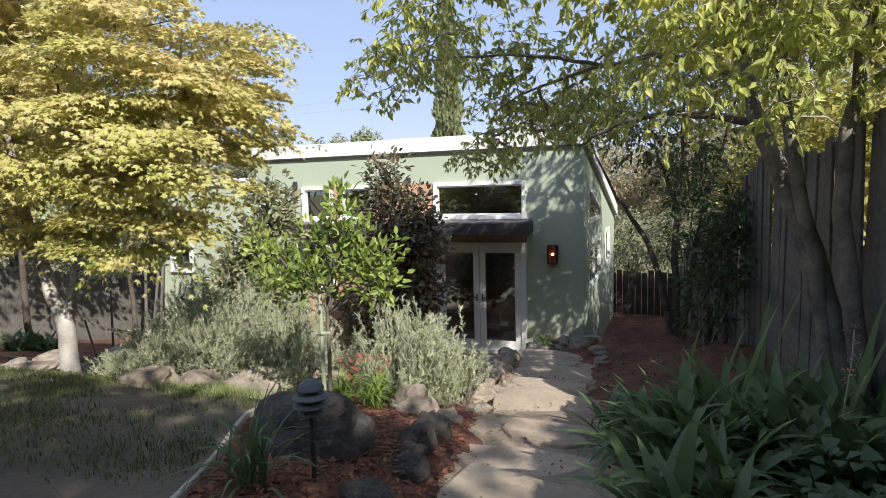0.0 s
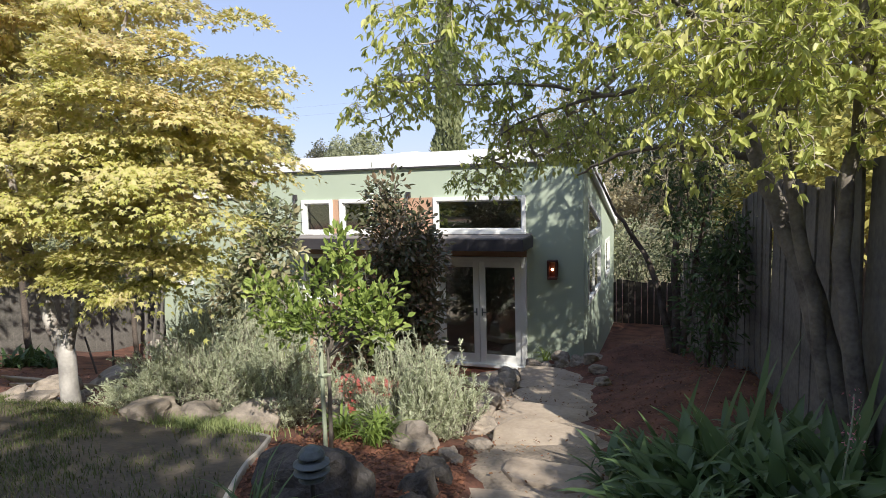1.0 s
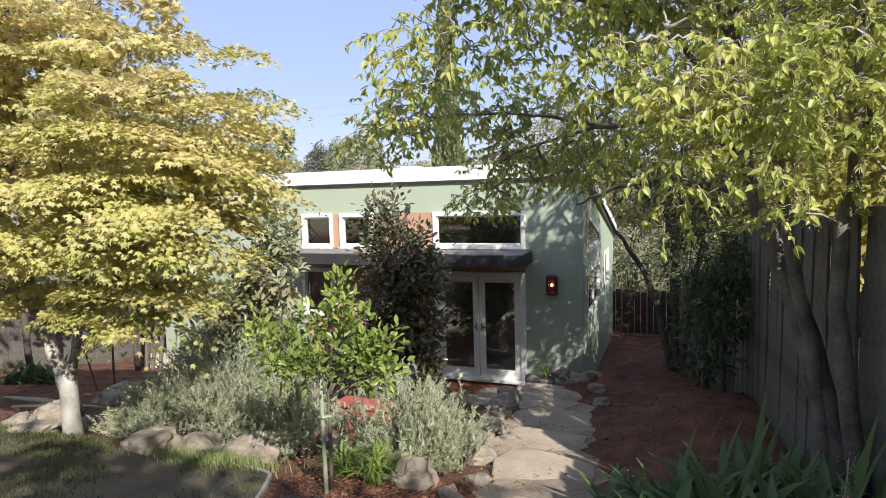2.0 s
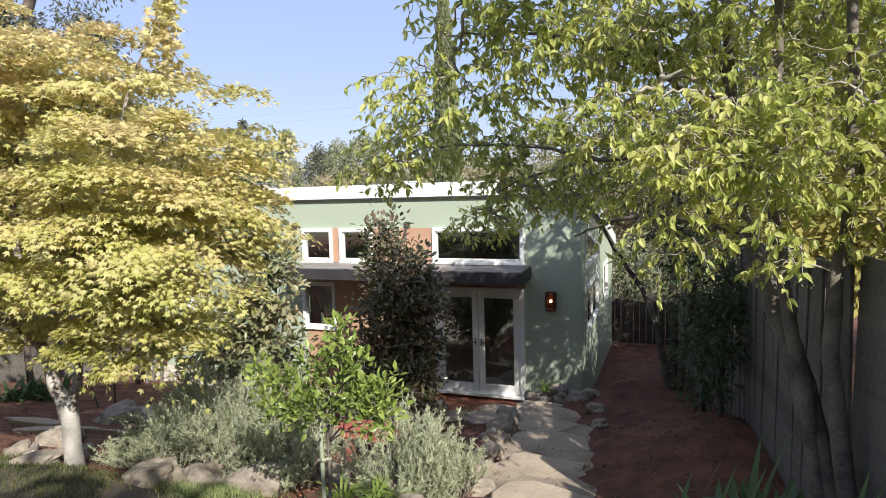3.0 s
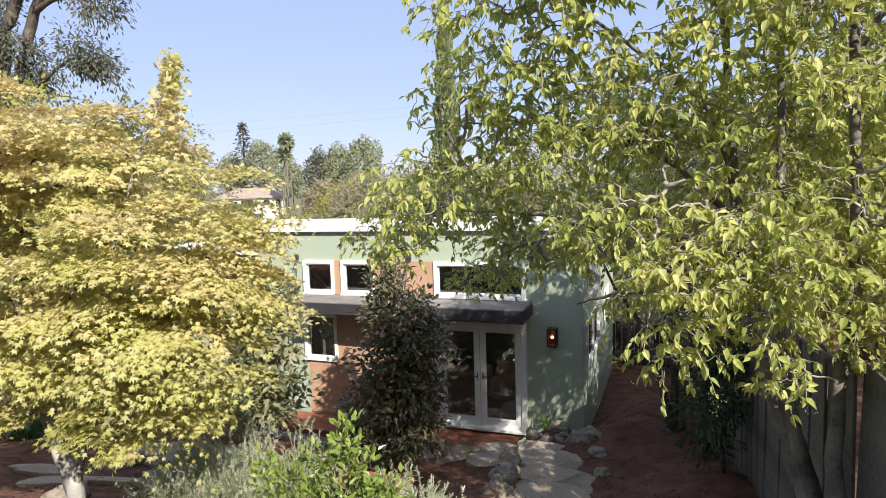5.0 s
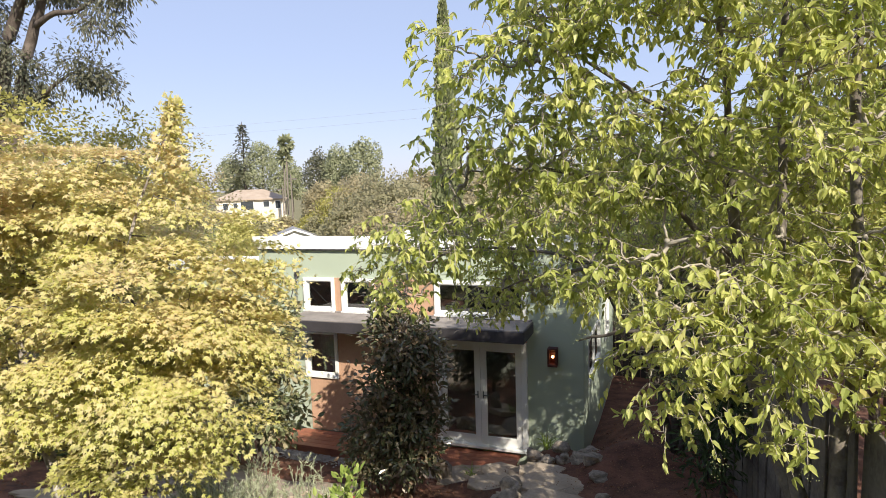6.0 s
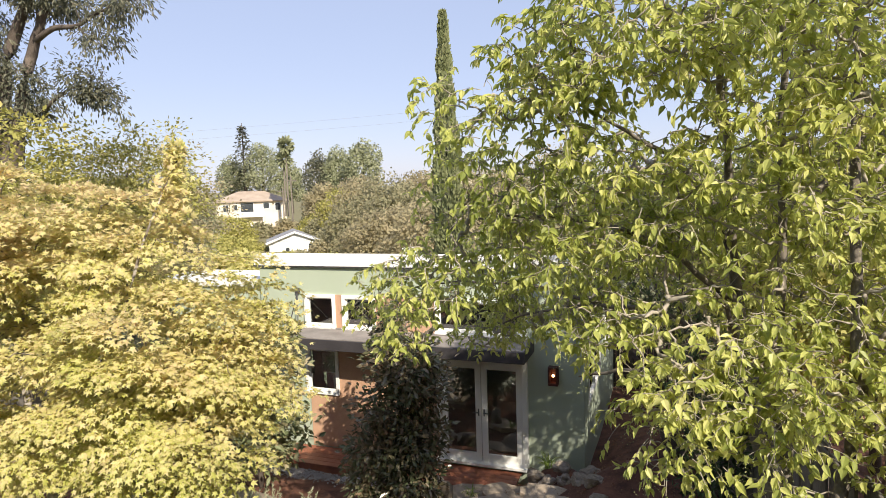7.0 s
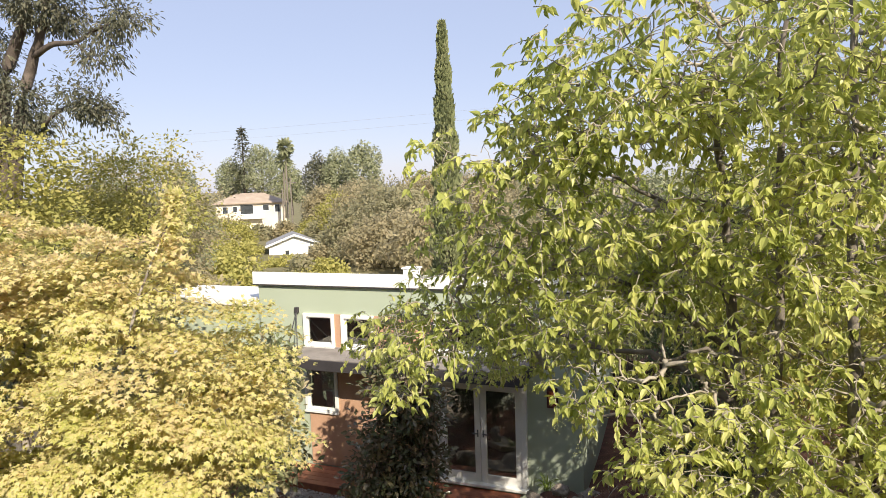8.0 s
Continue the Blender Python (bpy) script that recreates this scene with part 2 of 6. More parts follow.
def solid(name, data, material, label, category, group="", kind="", smooth=False):
    """A top-level thing that is a single mesh, its origin at the middle of its foot."""
    v, f = data
    v = np.asarray(v, dtype=float)
    o = np.array([*((v.min(0) + v.max(0)) / 2)[:2], v[:, 2].min()])
    me = npmesh(name, v - o, f, smooth)
    me.materials.append(material)
    ob = new(name, me)
    ob.location = o
    return tagged(ob, label, category, group, kind)


def box(x0, x1, y0, y1, z0, z1, bevel=0.0):
    """A box, with chamfered edges where bevel is given."""
    if not bevel:
        v = [(x, y, z) for z in (z0, z1) for y in (y0, y1) for x in (x0, x1)]
        f = [(0, 2, 3, 1), (4, 5, 7, 6), (0, 1, 5, 4), (2, 6, 7, 3), (0, 4, 6, 2), (1, 3, 7, 5)]
        return np.array(v, dtype=float), np.array(f)
    bm = bmesh.new()
    bmesh.ops.create_cube(bm, size=1.0)
    for q in bm.verts:
        q.co = ((x0 + x1) / 2 + q.co.x * (x1 - x0), (y0 + y1) / 2 + q.co.y * (y1 - y0), (z0 + z1) / 2 + q.co.z * (z1 - z0))
    bmesh.ops.bevel(bm, geom=bm.edges[:], offset=bevel, segments=1, affect="EDGES")
    bm.verts.index_update()
    v = np.array([q.co[:] for q in bm.verts])
    by = {}
    for g in bm.faces:
        by.setdefault(len(g.verts), []).append([q.index for q in g.verts])
    bm.free()
    return v, [np.array(g) for g in by.values()]


def tube(points, radii, sides=7):
    """A tapered tube along points, closed at both ends."""
    p = np.asarray(points, dtype=float)
    r = np.broadcast_to(np.asarray(radii, dtype=float), (len(p),))
    d = np.gradient(p, axis=0)
    d /= np.linalg.norm(d, axis=1, keepdims=True) + 1e-9
    ref = np.where(np.abs(d[:, 2:3]) > 0.9, np.array([[1.0, 0, 0]]), np.array([[0, 0, 1.0]]))
    a = np.cross(d, ref)
    a /= np.linalg.norm(a, axis=1, keepdims=True) + 1e-9
    b = np.cross(d, a)
    ang = np.linspace(0, 2 * np.pi, sides, endpoint=False)
    ring = a[:, None] * np.cos(ang)[None, :, None] + b[:, None] * np.sin(ang)[None, :, None]
    v = (p[:, None] + ring * r[:, None, None]).reshape(-1, 3)
    i, j = np.meshgrid(np.arange(len(p) - 1), np.arange(sides), indexing="ij")
    k = (j + 1) % sides
    q = np.stack([i * sides + j, i * sides + k, (i + 1) * sides + k, (i + 1) * sides + j], -1).reshape(-1, 4)
    caps = np.array([np.arange(sides)[::-1], np.arange(sides) + (len(p) - 1) * sides])
    return v, [q, caps]


def bend(p0, p1, sag=0.0, wander=0.05, n=7):
    """Points along an uneven curve from p0 to p1; sag lifts its middle."""
    p0, p1 = np.asarray(p0, dtype=float), np.asarray(p1, dtype=float)
    t = np.linspace(0, 1, n)[:, None]
    p = p0 + (p1 - p0) * t
    size = np.linalg.norm(p1 - p0)
    p[:, 2:3] += sag * size * 4 * t * (1 - t)
    k = rng.normal(0, wander * size, (n, 3))
    k[0] = k[-1] = 0
    return p + k * np.sin(np.pi * t)


BROAD = (np.array([(0, 0, 0), (-.24, .35, .07), (-.20, .68, .05), (0, 1, -.06), (.20, .68, .05), (.24, .35, .07)]), np.array([(0, 3, 2, 1), (0, 5, 4, 3)]))
LONG = (np.array([(0, 0, 0), (-.17, .35, .05), (-.14, .7, .03), (0, 1, -.08), (.14, .7, .03), (.17, .35, .05)]), np.array([(0, 3, 2, 1), (0, 5, 4, 3)]))
ACUTE = (np.array([(0, 0, 0), (-.23, .20, .07), (-.22, .52, .05), (-.08, .80, -.04), (0, 1, -.16), (.08, .80, -.04), (.22, .52, .05), (.23, .20, .07)]), np.array([(0, 4, 3, 2, 1), (0, 7, 6, 5, 4)]))
OVAL = (np.array([(0, 0, 0), (.28, .5, .03), (0, 1, 0), (-.28, .5, .03)]), np.array([(0, 1, 2, 3)]))
NEEDLE = (np.array([(-.07, 0, 0), (.07, 0, 0), (.05, 1, 0), (-.05, 1, 0)]), np.array([(0, 1, 2, 3)]))


def star_leaf():
    """Five pointed lobes that meet at the stalk."""
    v, f = [], []
    for a, r in [(-104, .52), (-52, .86), (0, 1.0), (52, .86), (104, .52)]:
        c, n = math.cos(radians(a)), math.sin(radians(a))
        for along, across, drop in ((0.02, -.17, .02), (r * .66, 0, -.10 * r), (0.02, .17, .02)):
            v.append((n * along + c * across, .36 + c * along - n * across, drop))
        k = len(v)
        f.append((k - 3, k - 2, k - 1))
    return np.array(v), np.array(f)


STAR = star_leaf()


def leaves(at, way, up, size, shape):
    """Leaves at the points at, growing towards way, their faces turned to up."""
    v0, f0 = shape
    n = len(at)
    d = way / (np.linalg.norm(way, axis=1, keepdims=True) + 1e-9)
    x = np.cross(d, up)
    x /= np.linalg.norm(x, axis=1, keepdims=True) + 1e-9
    z = np.cross(x, d)
    s = np.broadcast_to(np.asarray(size, dtype=float), (n,))[:, None, None]
    v = at[:, None] + s * (v0[None, :, 0:1] * x[:, None] + v0[None, :, 1:2] * d[:, None] + v0[None, :, 2:3] * z[:, None])
    f = f0[None] + (np.arange(n) * len(v0))[:, None, None]
    return v.reshape(-1, 3), f.reshape(-1, f0.shape[1])


def in_lobes(lobes, count, shell=0.5):
    """Points in a set of ellipsoids (centre, radii), in the outer part of each, with an uneven outline."""
    vol = np.array([r[0] * r[1] + r[1] * r[2] + r[0] * r[2] for c, r in lobes])
    pick = rng.choice(len(lobes), count, p=vol / vol.sum())
    d = rng.normal(size=(count, 3))
    d /= np.linalg.norm(d, axis=1, keepdims=True)
    c, r = np.array([q[0] for q in lobes])[pick], np.array([q[1] for q in lobes])[pick]
    k = (shell ** 3 + (1 - shell ** 3) * rng.random(count)) ** (1 / 3)
    wave = 1 + 0.16 * np.sin(3.1 * d[:, 0] + 4 * pick) * np.cos(4.3 * d[:, 1]) + rng.normal(0, 0.06, count)
    return c + d * r * (k * wave)[:, None], d, pick


def grow(frame_paths, ends, twig_r, most=0.03):
    """Branches that leave the given limbs and fork on the way to every leaf cluster; thickness follows what each one carries."""
    pos = np.zeros((sum(len(p) for p, r in frame_paths) + 4 * len(ends), 3))
    start = np.concatenate([p for p, r in frame_paths])
    n = len(start)
    pos[:n] = start
    first = n
    gap = np.array([((start - e) ** 2).sum(1).min() for e in ends])
    chains = []
    for e in np.argsort(gap):
        c = int(np.argmin(((pos[:n] - ends[e]) ** 2).sum(1)))
        b = bend(pos[c], ends[e], -0.05, 0.09, 5)
        pos[n:n + 4] = b[1:]
        chains.append((c, n))
        n += 4
    load = np.zeros(n)
    for c, m in reversed(chains):
        load[m + 3] += 1
        for k in (2, 1, 0):
            load[m + k] += load[m + k + 1]
        load[c] += load[m]
    out = []
    for c, m in chains:
        r = np.minimum(twig_r * load[m:m + 4] ** 0.42, most)
        r0 = r[0] * 1.1 if c < first else min(r[0] * 1.1, twig_r * load[c] ** 0.42)
        out.append(tube(np.vstack([pos[c], pos[m:m + 4]]), np.concatenate([[r0], r[:3], [r[3] * 0.6]]), 6 if r[0] > 0.011 else 3))
    return out


def limb(points, r0, r1, n=14):
    """A smooth tapering limb through a few points."""
    p = np.asarray(points, dtype=float)
    k = np.linspace(0, len(p) - 1, n)
    q = np.column_stack([np.interp(k, np.arange(len(p)), p[:, i]) for i in range(3)])
    for _ in range(2):
        q[1:-1] = (q[:-2] + 2 * q[1:-1] + q[2:]) / 4
    q[1:-1] += rng.normal(0, 0.012, q[1:-1].shape)
    return q, np.linspace(r0, r1, n)


def thin_tubes(p, r0, r1):
    """Many three-sided twigs at once; p holds n twigs of k points."""
    n, k, _ = p.shape
    d = np.gradient(p, axis=1)
    d /= np.linalg.norm(d, axis=2, keepdims=True) + 1e-9
    a = np.cross(d, np.array([0.31, 0.17, 0.93]))
    a /= np.linalg.norm(a, axis=2, keepdims=True) + 1e-9
    b = np.cross(d, a)
    r = np.linspace(r0, r1, k)[None, :, None, None]
    g = np.array([0, 2.094, 4.189])[None, None, :, None]
    v = p[:, :, None] + r * (a[:, :, None] * np.cos(g) + b[:, :, None] * np.sin(g))
    f = np.array([(i * 3 + j, i * 3 + (j + 1) % 3, (i + 1) * 3 + (j + 1) % 3, (i + 1) * 3 + j) for i in range(k - 1) for j in range(3)])
    return v.reshape(-1, 3), (f[None] + (np.arange(n) * k * 3)[:, None, None]).reshape(-1, 4)


def sprays(at, d, length, pairs, droop, size, shape):
    """Arching twigs with leaves hanging in pairs on both sides; gives the leaves, the twigs and the twigs' tips."""
    n = len(at)
    h = d * np.array([1, 1, 0.35]) + rng.normal(0, 0.75, (n, 3)) * np.array([1, 1, 0.7])
    h /= np.linalg.norm(h, axis=1, keepdims=True) + 1e-9
    L = length * rng.uniform(0.5, 1.35, n)[:, None]
    s = np.linspace(0, 1, 6)[None, :, None]
    sag = (droop * rng.uniform(0.4, 1.4, n))[:, None, None]
    p = (at - 0.35 * h * L)[:, None] + h[:, None] * L[:, None] * s * (1 - 0.25 * sag * s) - np.array([0, 0, 1.0]) * L[:, None] * sag * s ** 2
    m = 2 * pairs
    t = np.clip(0.12 + 0.88 * (np.arange(m) // 2 + 1) / pairs + rng.normal(0, 0.05, (n, m)), 0, 1)
    on = rng.random((n, m)) < rng.uniform(0.55, 1.0, (n, 1))
    k = np.minimum((t * 5).astype(int), 4)
    w = (t * 5 - k)[..., None]
    i = np.arange(n)[:, None]
    pos = p[i, k] * (1 - w) + p[i, k + 1] * w
    tan = p[i, k + 1] - p[i, k]
    tan /= np.linalg.norm(tan, axis=2, keepdims=True) + 1e-9
    side = np.cross(tan, np.array([0, 0, 1.0])) * np.where(np.arange(m) % 2, 1.0, -1.0)[None, :, None]
    way = side * 0.6 + tan * 0.5 + np.array([0, 0, -0.5]) + rng.normal(0, 0.42, (n, m, 3))
    up = np.array([0, 0, 0.8]) + side * 0.5 + d[:, None] * 0.5 + rng.normal(0, 0.4, (n, m, 3))
    pos, way, up = pos[on], way[on], up[on]
    return leaves(pos, way, up, size * rng.uniform(0.6, 1.2, len(pos)), shape), thin_tubes(p, 0.0034, 0.0015), p[:, -1]


def tree(name, base, fork, trunk_r, lobes, clusters, per, size, spread, shape, bark, leaf, label, droop=0.4, flat=0.6, shell=0.5,
         stems=1, twig_r=0.004, group="", category="tree", outward=1.0, twigs=True, jitter=0.5, ups=0.55, limbs=None, face=0.3, dome=0.0, uneven=0.0, most=0.03, twig_bark=None, spray=False, hang=None, layers=0.0):
    """A tree: trunk, limbs into each lobe of the crown, branches to the clusters, and leaves round those."""
    base, fork = np.asarray(base, dtype=float), np.asarray(fork, dtype=float)
    ob = thing(name, base, label, category, group)
    paths = list(limbs or [])
    if not limbs:
        for s in range(stems):
            o = rng.normal(0, 0.12, 3) * (s > 0) * np.array([1.2, 1.2, 0])
            e = fork + rng.normal(0, 0.35, 3) * (s > 0)
            r = trunk_r * (1 if s == 0 else 0.7)
            paths.append((bend(base + o, e, 0, 0.012 if trunk_r > 0.03 else 0.002, 8), np.linspace(r * 1.12, r * 0.72, 8)))
        for i, (c, rad) in enumerate(lobes):
            p, r = paths[i % stems]
            k = len(p) - 1 - (rng.integers(0, 3) if len(lobes) > 2 else 0)
            paths.append((bend(p[k], np.asarray(c) + np.array([0, 0, 0.15 * rad[2]]), 0.06, 0.06, 8), np.linspace(r[0] * 0.5, max(r[0] * 0.12, twig_r), 8)))
    if limbs or trunk_r > 0.02:
        part("trunk", join([tube(p, r, 10) for p, r in paths]), bark, ob, smooth=True)
    else:
        for p, r in paths:
            part("trunk" if p is paths[0][0] else "limb", tube(p, r, 8), bark, ob, smooth=True)
    at, d, pick = in_lobes(lobes, clusters, shell)
    if layers:
        drift = rng.random(len(lobes))[pick] + 0.35 * np.sin(1.9 * at[:, 0] + 0.6) + 0.3 * np.sin(2.3 * at[:, 1])
        at[:, 2] += 0.6 * ((np.round(at[:, 2] / layers + drift) - drift) * layers - at[:, 2])
    if twigs:
        tagged(part("branching", join(grow(paths, at, twig_r, most)), twig_bark or bark, ob, smooth=True), kind="stuff")
    if hang:
        crown, fine, tips = sprays(at, d, hang, per, droop, size, shape)
        tagged(part("twig_mass", fine, twig_bark or bark, ob), kind="stuff")
        part("crown", crown, leaf, ob)
        return ob, tips
    many = np.maximum(1, per * np.exp(rng.normal(0, uneven, clusters))).astype(int)
    src = np.repeat(np.arange(clusters), many)
    n = len(src)
    off = rng.normal(0, spread, (n, 3)) * np.array([1, 1, flat])
    if spray:
        a, r = rng.uniform(0, 2 * np.pi, n), np.sqrt(rng.random(n)) * (1 + 0.25 * np.sin(src * 1.7 + 3 * rng.integers(0, 5, n)))
        wide = np.exp(rng.normal(0, 0.25, clusters))[src]
        off[:, 0], off[:, 1] = spread * 1.45 * wide * r * np.cos(a), spread * 1.15 * wide * r * np.sin(a)
    if spray:
        off[:, 2] -= 0.2 * (off[:, 0] * d[src, 0] + off[:, 1] * d[src, 1])
    off[:, 2] -= dome * (off[:, 0] ** 2 + off[:, 1] ** 2) / spread
    pos = at[src] + off
    way = d[src] * outward * 0.5 + off / spread * 0.5 + rng.normal(0, jitter, (n, 3)) + np.array([0, 0, -droop])
    up = np.array([0, 0, 1.0]) + rng.normal(0, ups, (n, 3)) + d[src] * face + off / spread * face * 0.5
    part("crown", leaves(pos, way, up, size * rng.uniform(0.65, 1.2, n), shape), leaf, ob)
    return ob


def add_far_cover(m, dark, light, start, end):
    """Beyond the garden the mulch gives way to dry grass."""
    n, l = m.node_tree.nodes, m.node_tree.links
    bsdf = n["Principled BSDF"]
    old = bsdf.inputs["Base Color"].links[0].from_socket
    co, flatten, dist, rng_, tex, ramp, mix = (n.new(k) for k in ("ShaderNodeTexCoord", "ShaderNodeVectorMath", "ShaderNodeVectorMath", "ShaderNodeMapRange", "ShaderNodeTexNoise", "ShaderNodeValToRGB", "ShaderNodeMix"))
    flatten.operation, dist.operation = "MULTIPLY", "LENGTH"
    flatten.inputs[1].default_value = (1, 1, 0)
    l.new(co.outputs["Object"], flatten.inputs[0])
    l.new(flatten.outputs[0], dist.inputs[0])
    rng_.inputs["From Min"].default_value, rng_.inputs["From Max"].default_value = start, end
    l.new(dist.outputs["Value"], rng_.inputs["Value"])
    tex.inputs["Scale"].default_value = 0.6
    l.new(co.outputs["Object"], tex.inputs["Vector"])
    ramp.color_ramp.elements[0].color, ramp.color_ramp.elements[1].color = (*dark, 1), (*light, 1)
    l.new(tex.outputs["Fac"], ramp.inputs["Fac"])
    mix.data_type = "RGBA"
    l.new(rng_.outputs["Result"], mix.inputs[0])
    l.new(old, mix.inputs[6])
    l.new(ramp.outputs["Color"], mix.inputs[7])
    l.new(mix.outputs[2], bsdf.inputs["Base Color"])


add_far_cover(M_MULCH, (0.10, 0.10, 0.04), (0.26, 0.22, 0.11), 15.0, 19.0)

# ---- ground ----
GY = np.array([-400, -30, -14, -9.5, -8, -7, -6, -5.2, -4.7, -4.2, -3.3, -1.9, -1.2, -0.6, 0.0, 3, 8, 30, 120, 400, 2500.0])
G_EAST = np.array([2.2, 2.15, 2.06, 1.99, 1.74, 1.46, 1.19, 1.00, 0.93, 0.85, 0.70, 0.45, 0.28, -0.08, -0.36, -0.5, -0.65, -1.5, -3.0, 2.0, 30.0])
G_WEST = np.array([2.2, 2.15, 2.06, 1.99, 1.74, 1.43, 1.12, 0.85, 0.65, 0.53, 0.34, 0.05, -0.12, -0.32, -0.42, -0.5, -0.65, -1.5, -3.0, 2.0, 30.0])


def ground_z(x, y):
    x, y = np.asarray(x, dtype=float), np.asarray(y, dtype=float)
    w = np.clip((x + 2.6) / 2.2, 0, 1)
    w = w * w * (3 - 2 * w)
    z = np.interp(y, GY, G_EAST) * w + np.interp(y, GY, G_WEST) * (1 - w)
    z = z + 0.50 * np.exp(-((x - 0.75) / 0.85) ** 2 - ((y + 0.75) / 1.15) ** 2)
    z = z + 0.75 * np.exp(-((x - 1.2) / 1.0) ** 2 - ((y - 1.2) / 1.9) ** 2)
    z = z + 0.5 * np.exp(-((x - 2.0) / 1.0) ** 2 - ((y + 3.6) / 2.2) ** 2)
    z = z + 0.36 * np.exp(-((x + 0.5) / 0.42) ** 4 - ((y + 0.35) / 0.55) ** 4)
    z = z - np.interp(y, [-9.5, -8.7, -8, -7.5, -7, -6.6], [.25, .25, .23, .16, .04, 0]) * np.exp(-((x - 0.64) / 0.60) ** 4)
    z = z - 2.4 * np.exp(-((x + 46) / 9) ** 2 - ((y - 56) / 10) ** 2)
    near = np.exp(-(x / 14) ** 2 - ((y + 4) / 12) ** 2)
    return z + near * 0.03 * np.sin(2.3 * x + 0.7) * np.sin(1.9 * y) + near * 0.015 * np.sin(5.1 * x) * np.cos(4.7 * y + 1)


def sheet(xs, ys, lift=0.0):
    gx, gy = np.meshgrid(xs, ys)
    v = np.stack([gx, gy, ground_z(gx, gy) + lift], -1).reshape(-1, 3)
    i, j = np.meshgrid(np.arange(len(ys) - 1), np.arange(len(xs) - 1), indexing="ij")
    a = i * len(xs) + j
    return v, np.stack([a, a + 1, a + len(xs) + 1, a + len(xs)], -1).reshape(-1, 4)


far_x = np.array([20, 30, 45, 70, 110, 180, 320, 700, 2500.0])
xs = np.concatenate([-far_x[::-1], np.arange(-14, 8.01, 0.16), far_x])
ys = np.concatenate([-far_x[::-1], np.arange(-15, 9.01, 0.16), far_x])
solid("ground", sheet(xs, ys), M_MULCH, "reddish bark mulch ground sloping down to the house", "ground", kind="structure", smooth=True)

# ---- house ----
ROOF_SLOPE = -0.224


def roof_z(y):
    return 3.90 + ROOF_SLOPE * y


def holed_wall(us, rows, holes, put, thick):
    """A wall with openings. us: stations along it; rows: functions of u that give heights; holes: (column, row) cells left open."""
    v, f = [], []

    def quad(*ps):
        f.append([len(v) + i for i in range(4)])
        v.extend(ps)

    nc, nr = len(us) - 1, len(rows) - 1
    solid_at = lambda c, r: 0 <= c < nc and 0 <= r < nr and (c, r) not in holes
    for c in range(nc):
        for r in range(nr):
            if not solid_at(c, r):
                continue
            a, b = us[c], us[c + 1]
            p = [(a, rows[r](a)), (b, rows[r](b)), (b, rows[r + 1](b)), (a, rows[r + 1](a))]
            quad(*[put(u, z, 0) for u, z in p])
            quad(*[put(u, z, thick) for u, z in p[::-1]])
            for (dc, dr), (i, j) in {(0, -1): (0, 1), (1, 0): (1, 2), (0, 1): (2, 3), (-1, 0): (3, 0)}.items():
                if not solid_at(c + dc, r + dr):
                    quad(put(*p[j], 0), put(*p[i], 0), put(*p[i], thick), put(*p[j], thick))
    return np.array(v), np.array(f)


def flat(z):
    return lambda u: z


def rect_wall(x0, x1, z0, z1, holes, y, thick):
    """A wall along x with rectangular openings (xa, xb, za, zb)."""
    us = sorted({x0, x1, *[h[0] for h in holes], *[h[1] for h in holes]})
    zs = sorted({z0, z1, *[h[2] for h in holes], *[h[3] for h in holes]})
    cells = set()
    for c in range(len(us) - 1):
        for r in range(len(zs) - 1):
            mx, mz = (us[c] + us[c + 1]) / 2, (zs[r] + zs[r + 1]) / 2
            if any(h[0] < mx < h[1] and h[2] < mz < h[3] for h in holes):
                cells.add((c, r))
    return holed_wall(us, [flat(z) for z in zs], cells, lambda u, z, d: (u, y + d, z), thick)


W1, W2, LW = (-5.88, -5.13, 2.50, 3.22), (-4.97, -4.20, 2.50, 3.22), (-5.93, -5.12, 1.07, 2.09)
DOOR, TRANSOM, WW = (-2.90, -1.08, -0.02, 2.08), (-2.90, -1.08, 2.52, 3.22), (-9.68, -9.03, 1.32, 2.28)
OPEN = [W1, W2, LW, DOOR, TRANSOM]
solid("wall_south", rect_wall(-7.0, -0.05, -0.7, 3.82, OPEN, 0.0, 0.18), M_STUCCO, "sage green stucco front wall of the garden house", "wall", kind="structure")
solid("wood_cladding", rect_wall(-5.84, -1.085, -0.10, 3.22, [(-5.841, h[1], h[2], h[3]) if h[0] < -5.8 else h for h in OPEN], -0.022, 0.020),
      M_WOODWALL, "orange-brown stained wood cladding round the windows", "cladding", kind="structure")
# side wall to the east, with a sloping top
sy = [0.182, 0.68, 3.0, 4.2, 5.4, 6.8]
srows = [flat(-0.7), flat(1.08), lambda u: min(2.03, roof_z(u) - 0.62), lambda u: min(2.36, roof_z(u) - 0.61), lambda u: roof_z(u) - 0.60, lambda u: roof_z(u) - 0.02]
solid("wall_east", holed_wall(sy, srows, {(1, 1), (1, 3), (3, 1)}, lambda u, z, d: (-0.05 - d, u, z), 0.18), M_STUCCO,
      "sage green stucco side wall under a sloping roof", "wall", kind="structure")
wy = [0.182, 2.2, 3.2, 6.8]
solid("wall_west", holed_wall(wy, [flat(-0.7), flat(0.05), flat(2.05), lambda u: roof_z(u) - 0.02], {(1, 1)}, lambda u, z, d: (-7.0 + d, u, z), 0.18), M_STUCCO,
      "sage green stucco end wall", "wall", kind="structure")
solid("wall_north", rect_wall(-7.0, -0.05, -0.7, 2.38, [], 6.8, 0.18), M_STUCCO, "sage green stucco rear wall", "wall", kind="structure")
solid("floor", box(-6.82, -0.23, 0.18, 6.8, -0.2, -0.03), M_DARKIN, "dark floor inside the garden house", "floor", kind="structure")
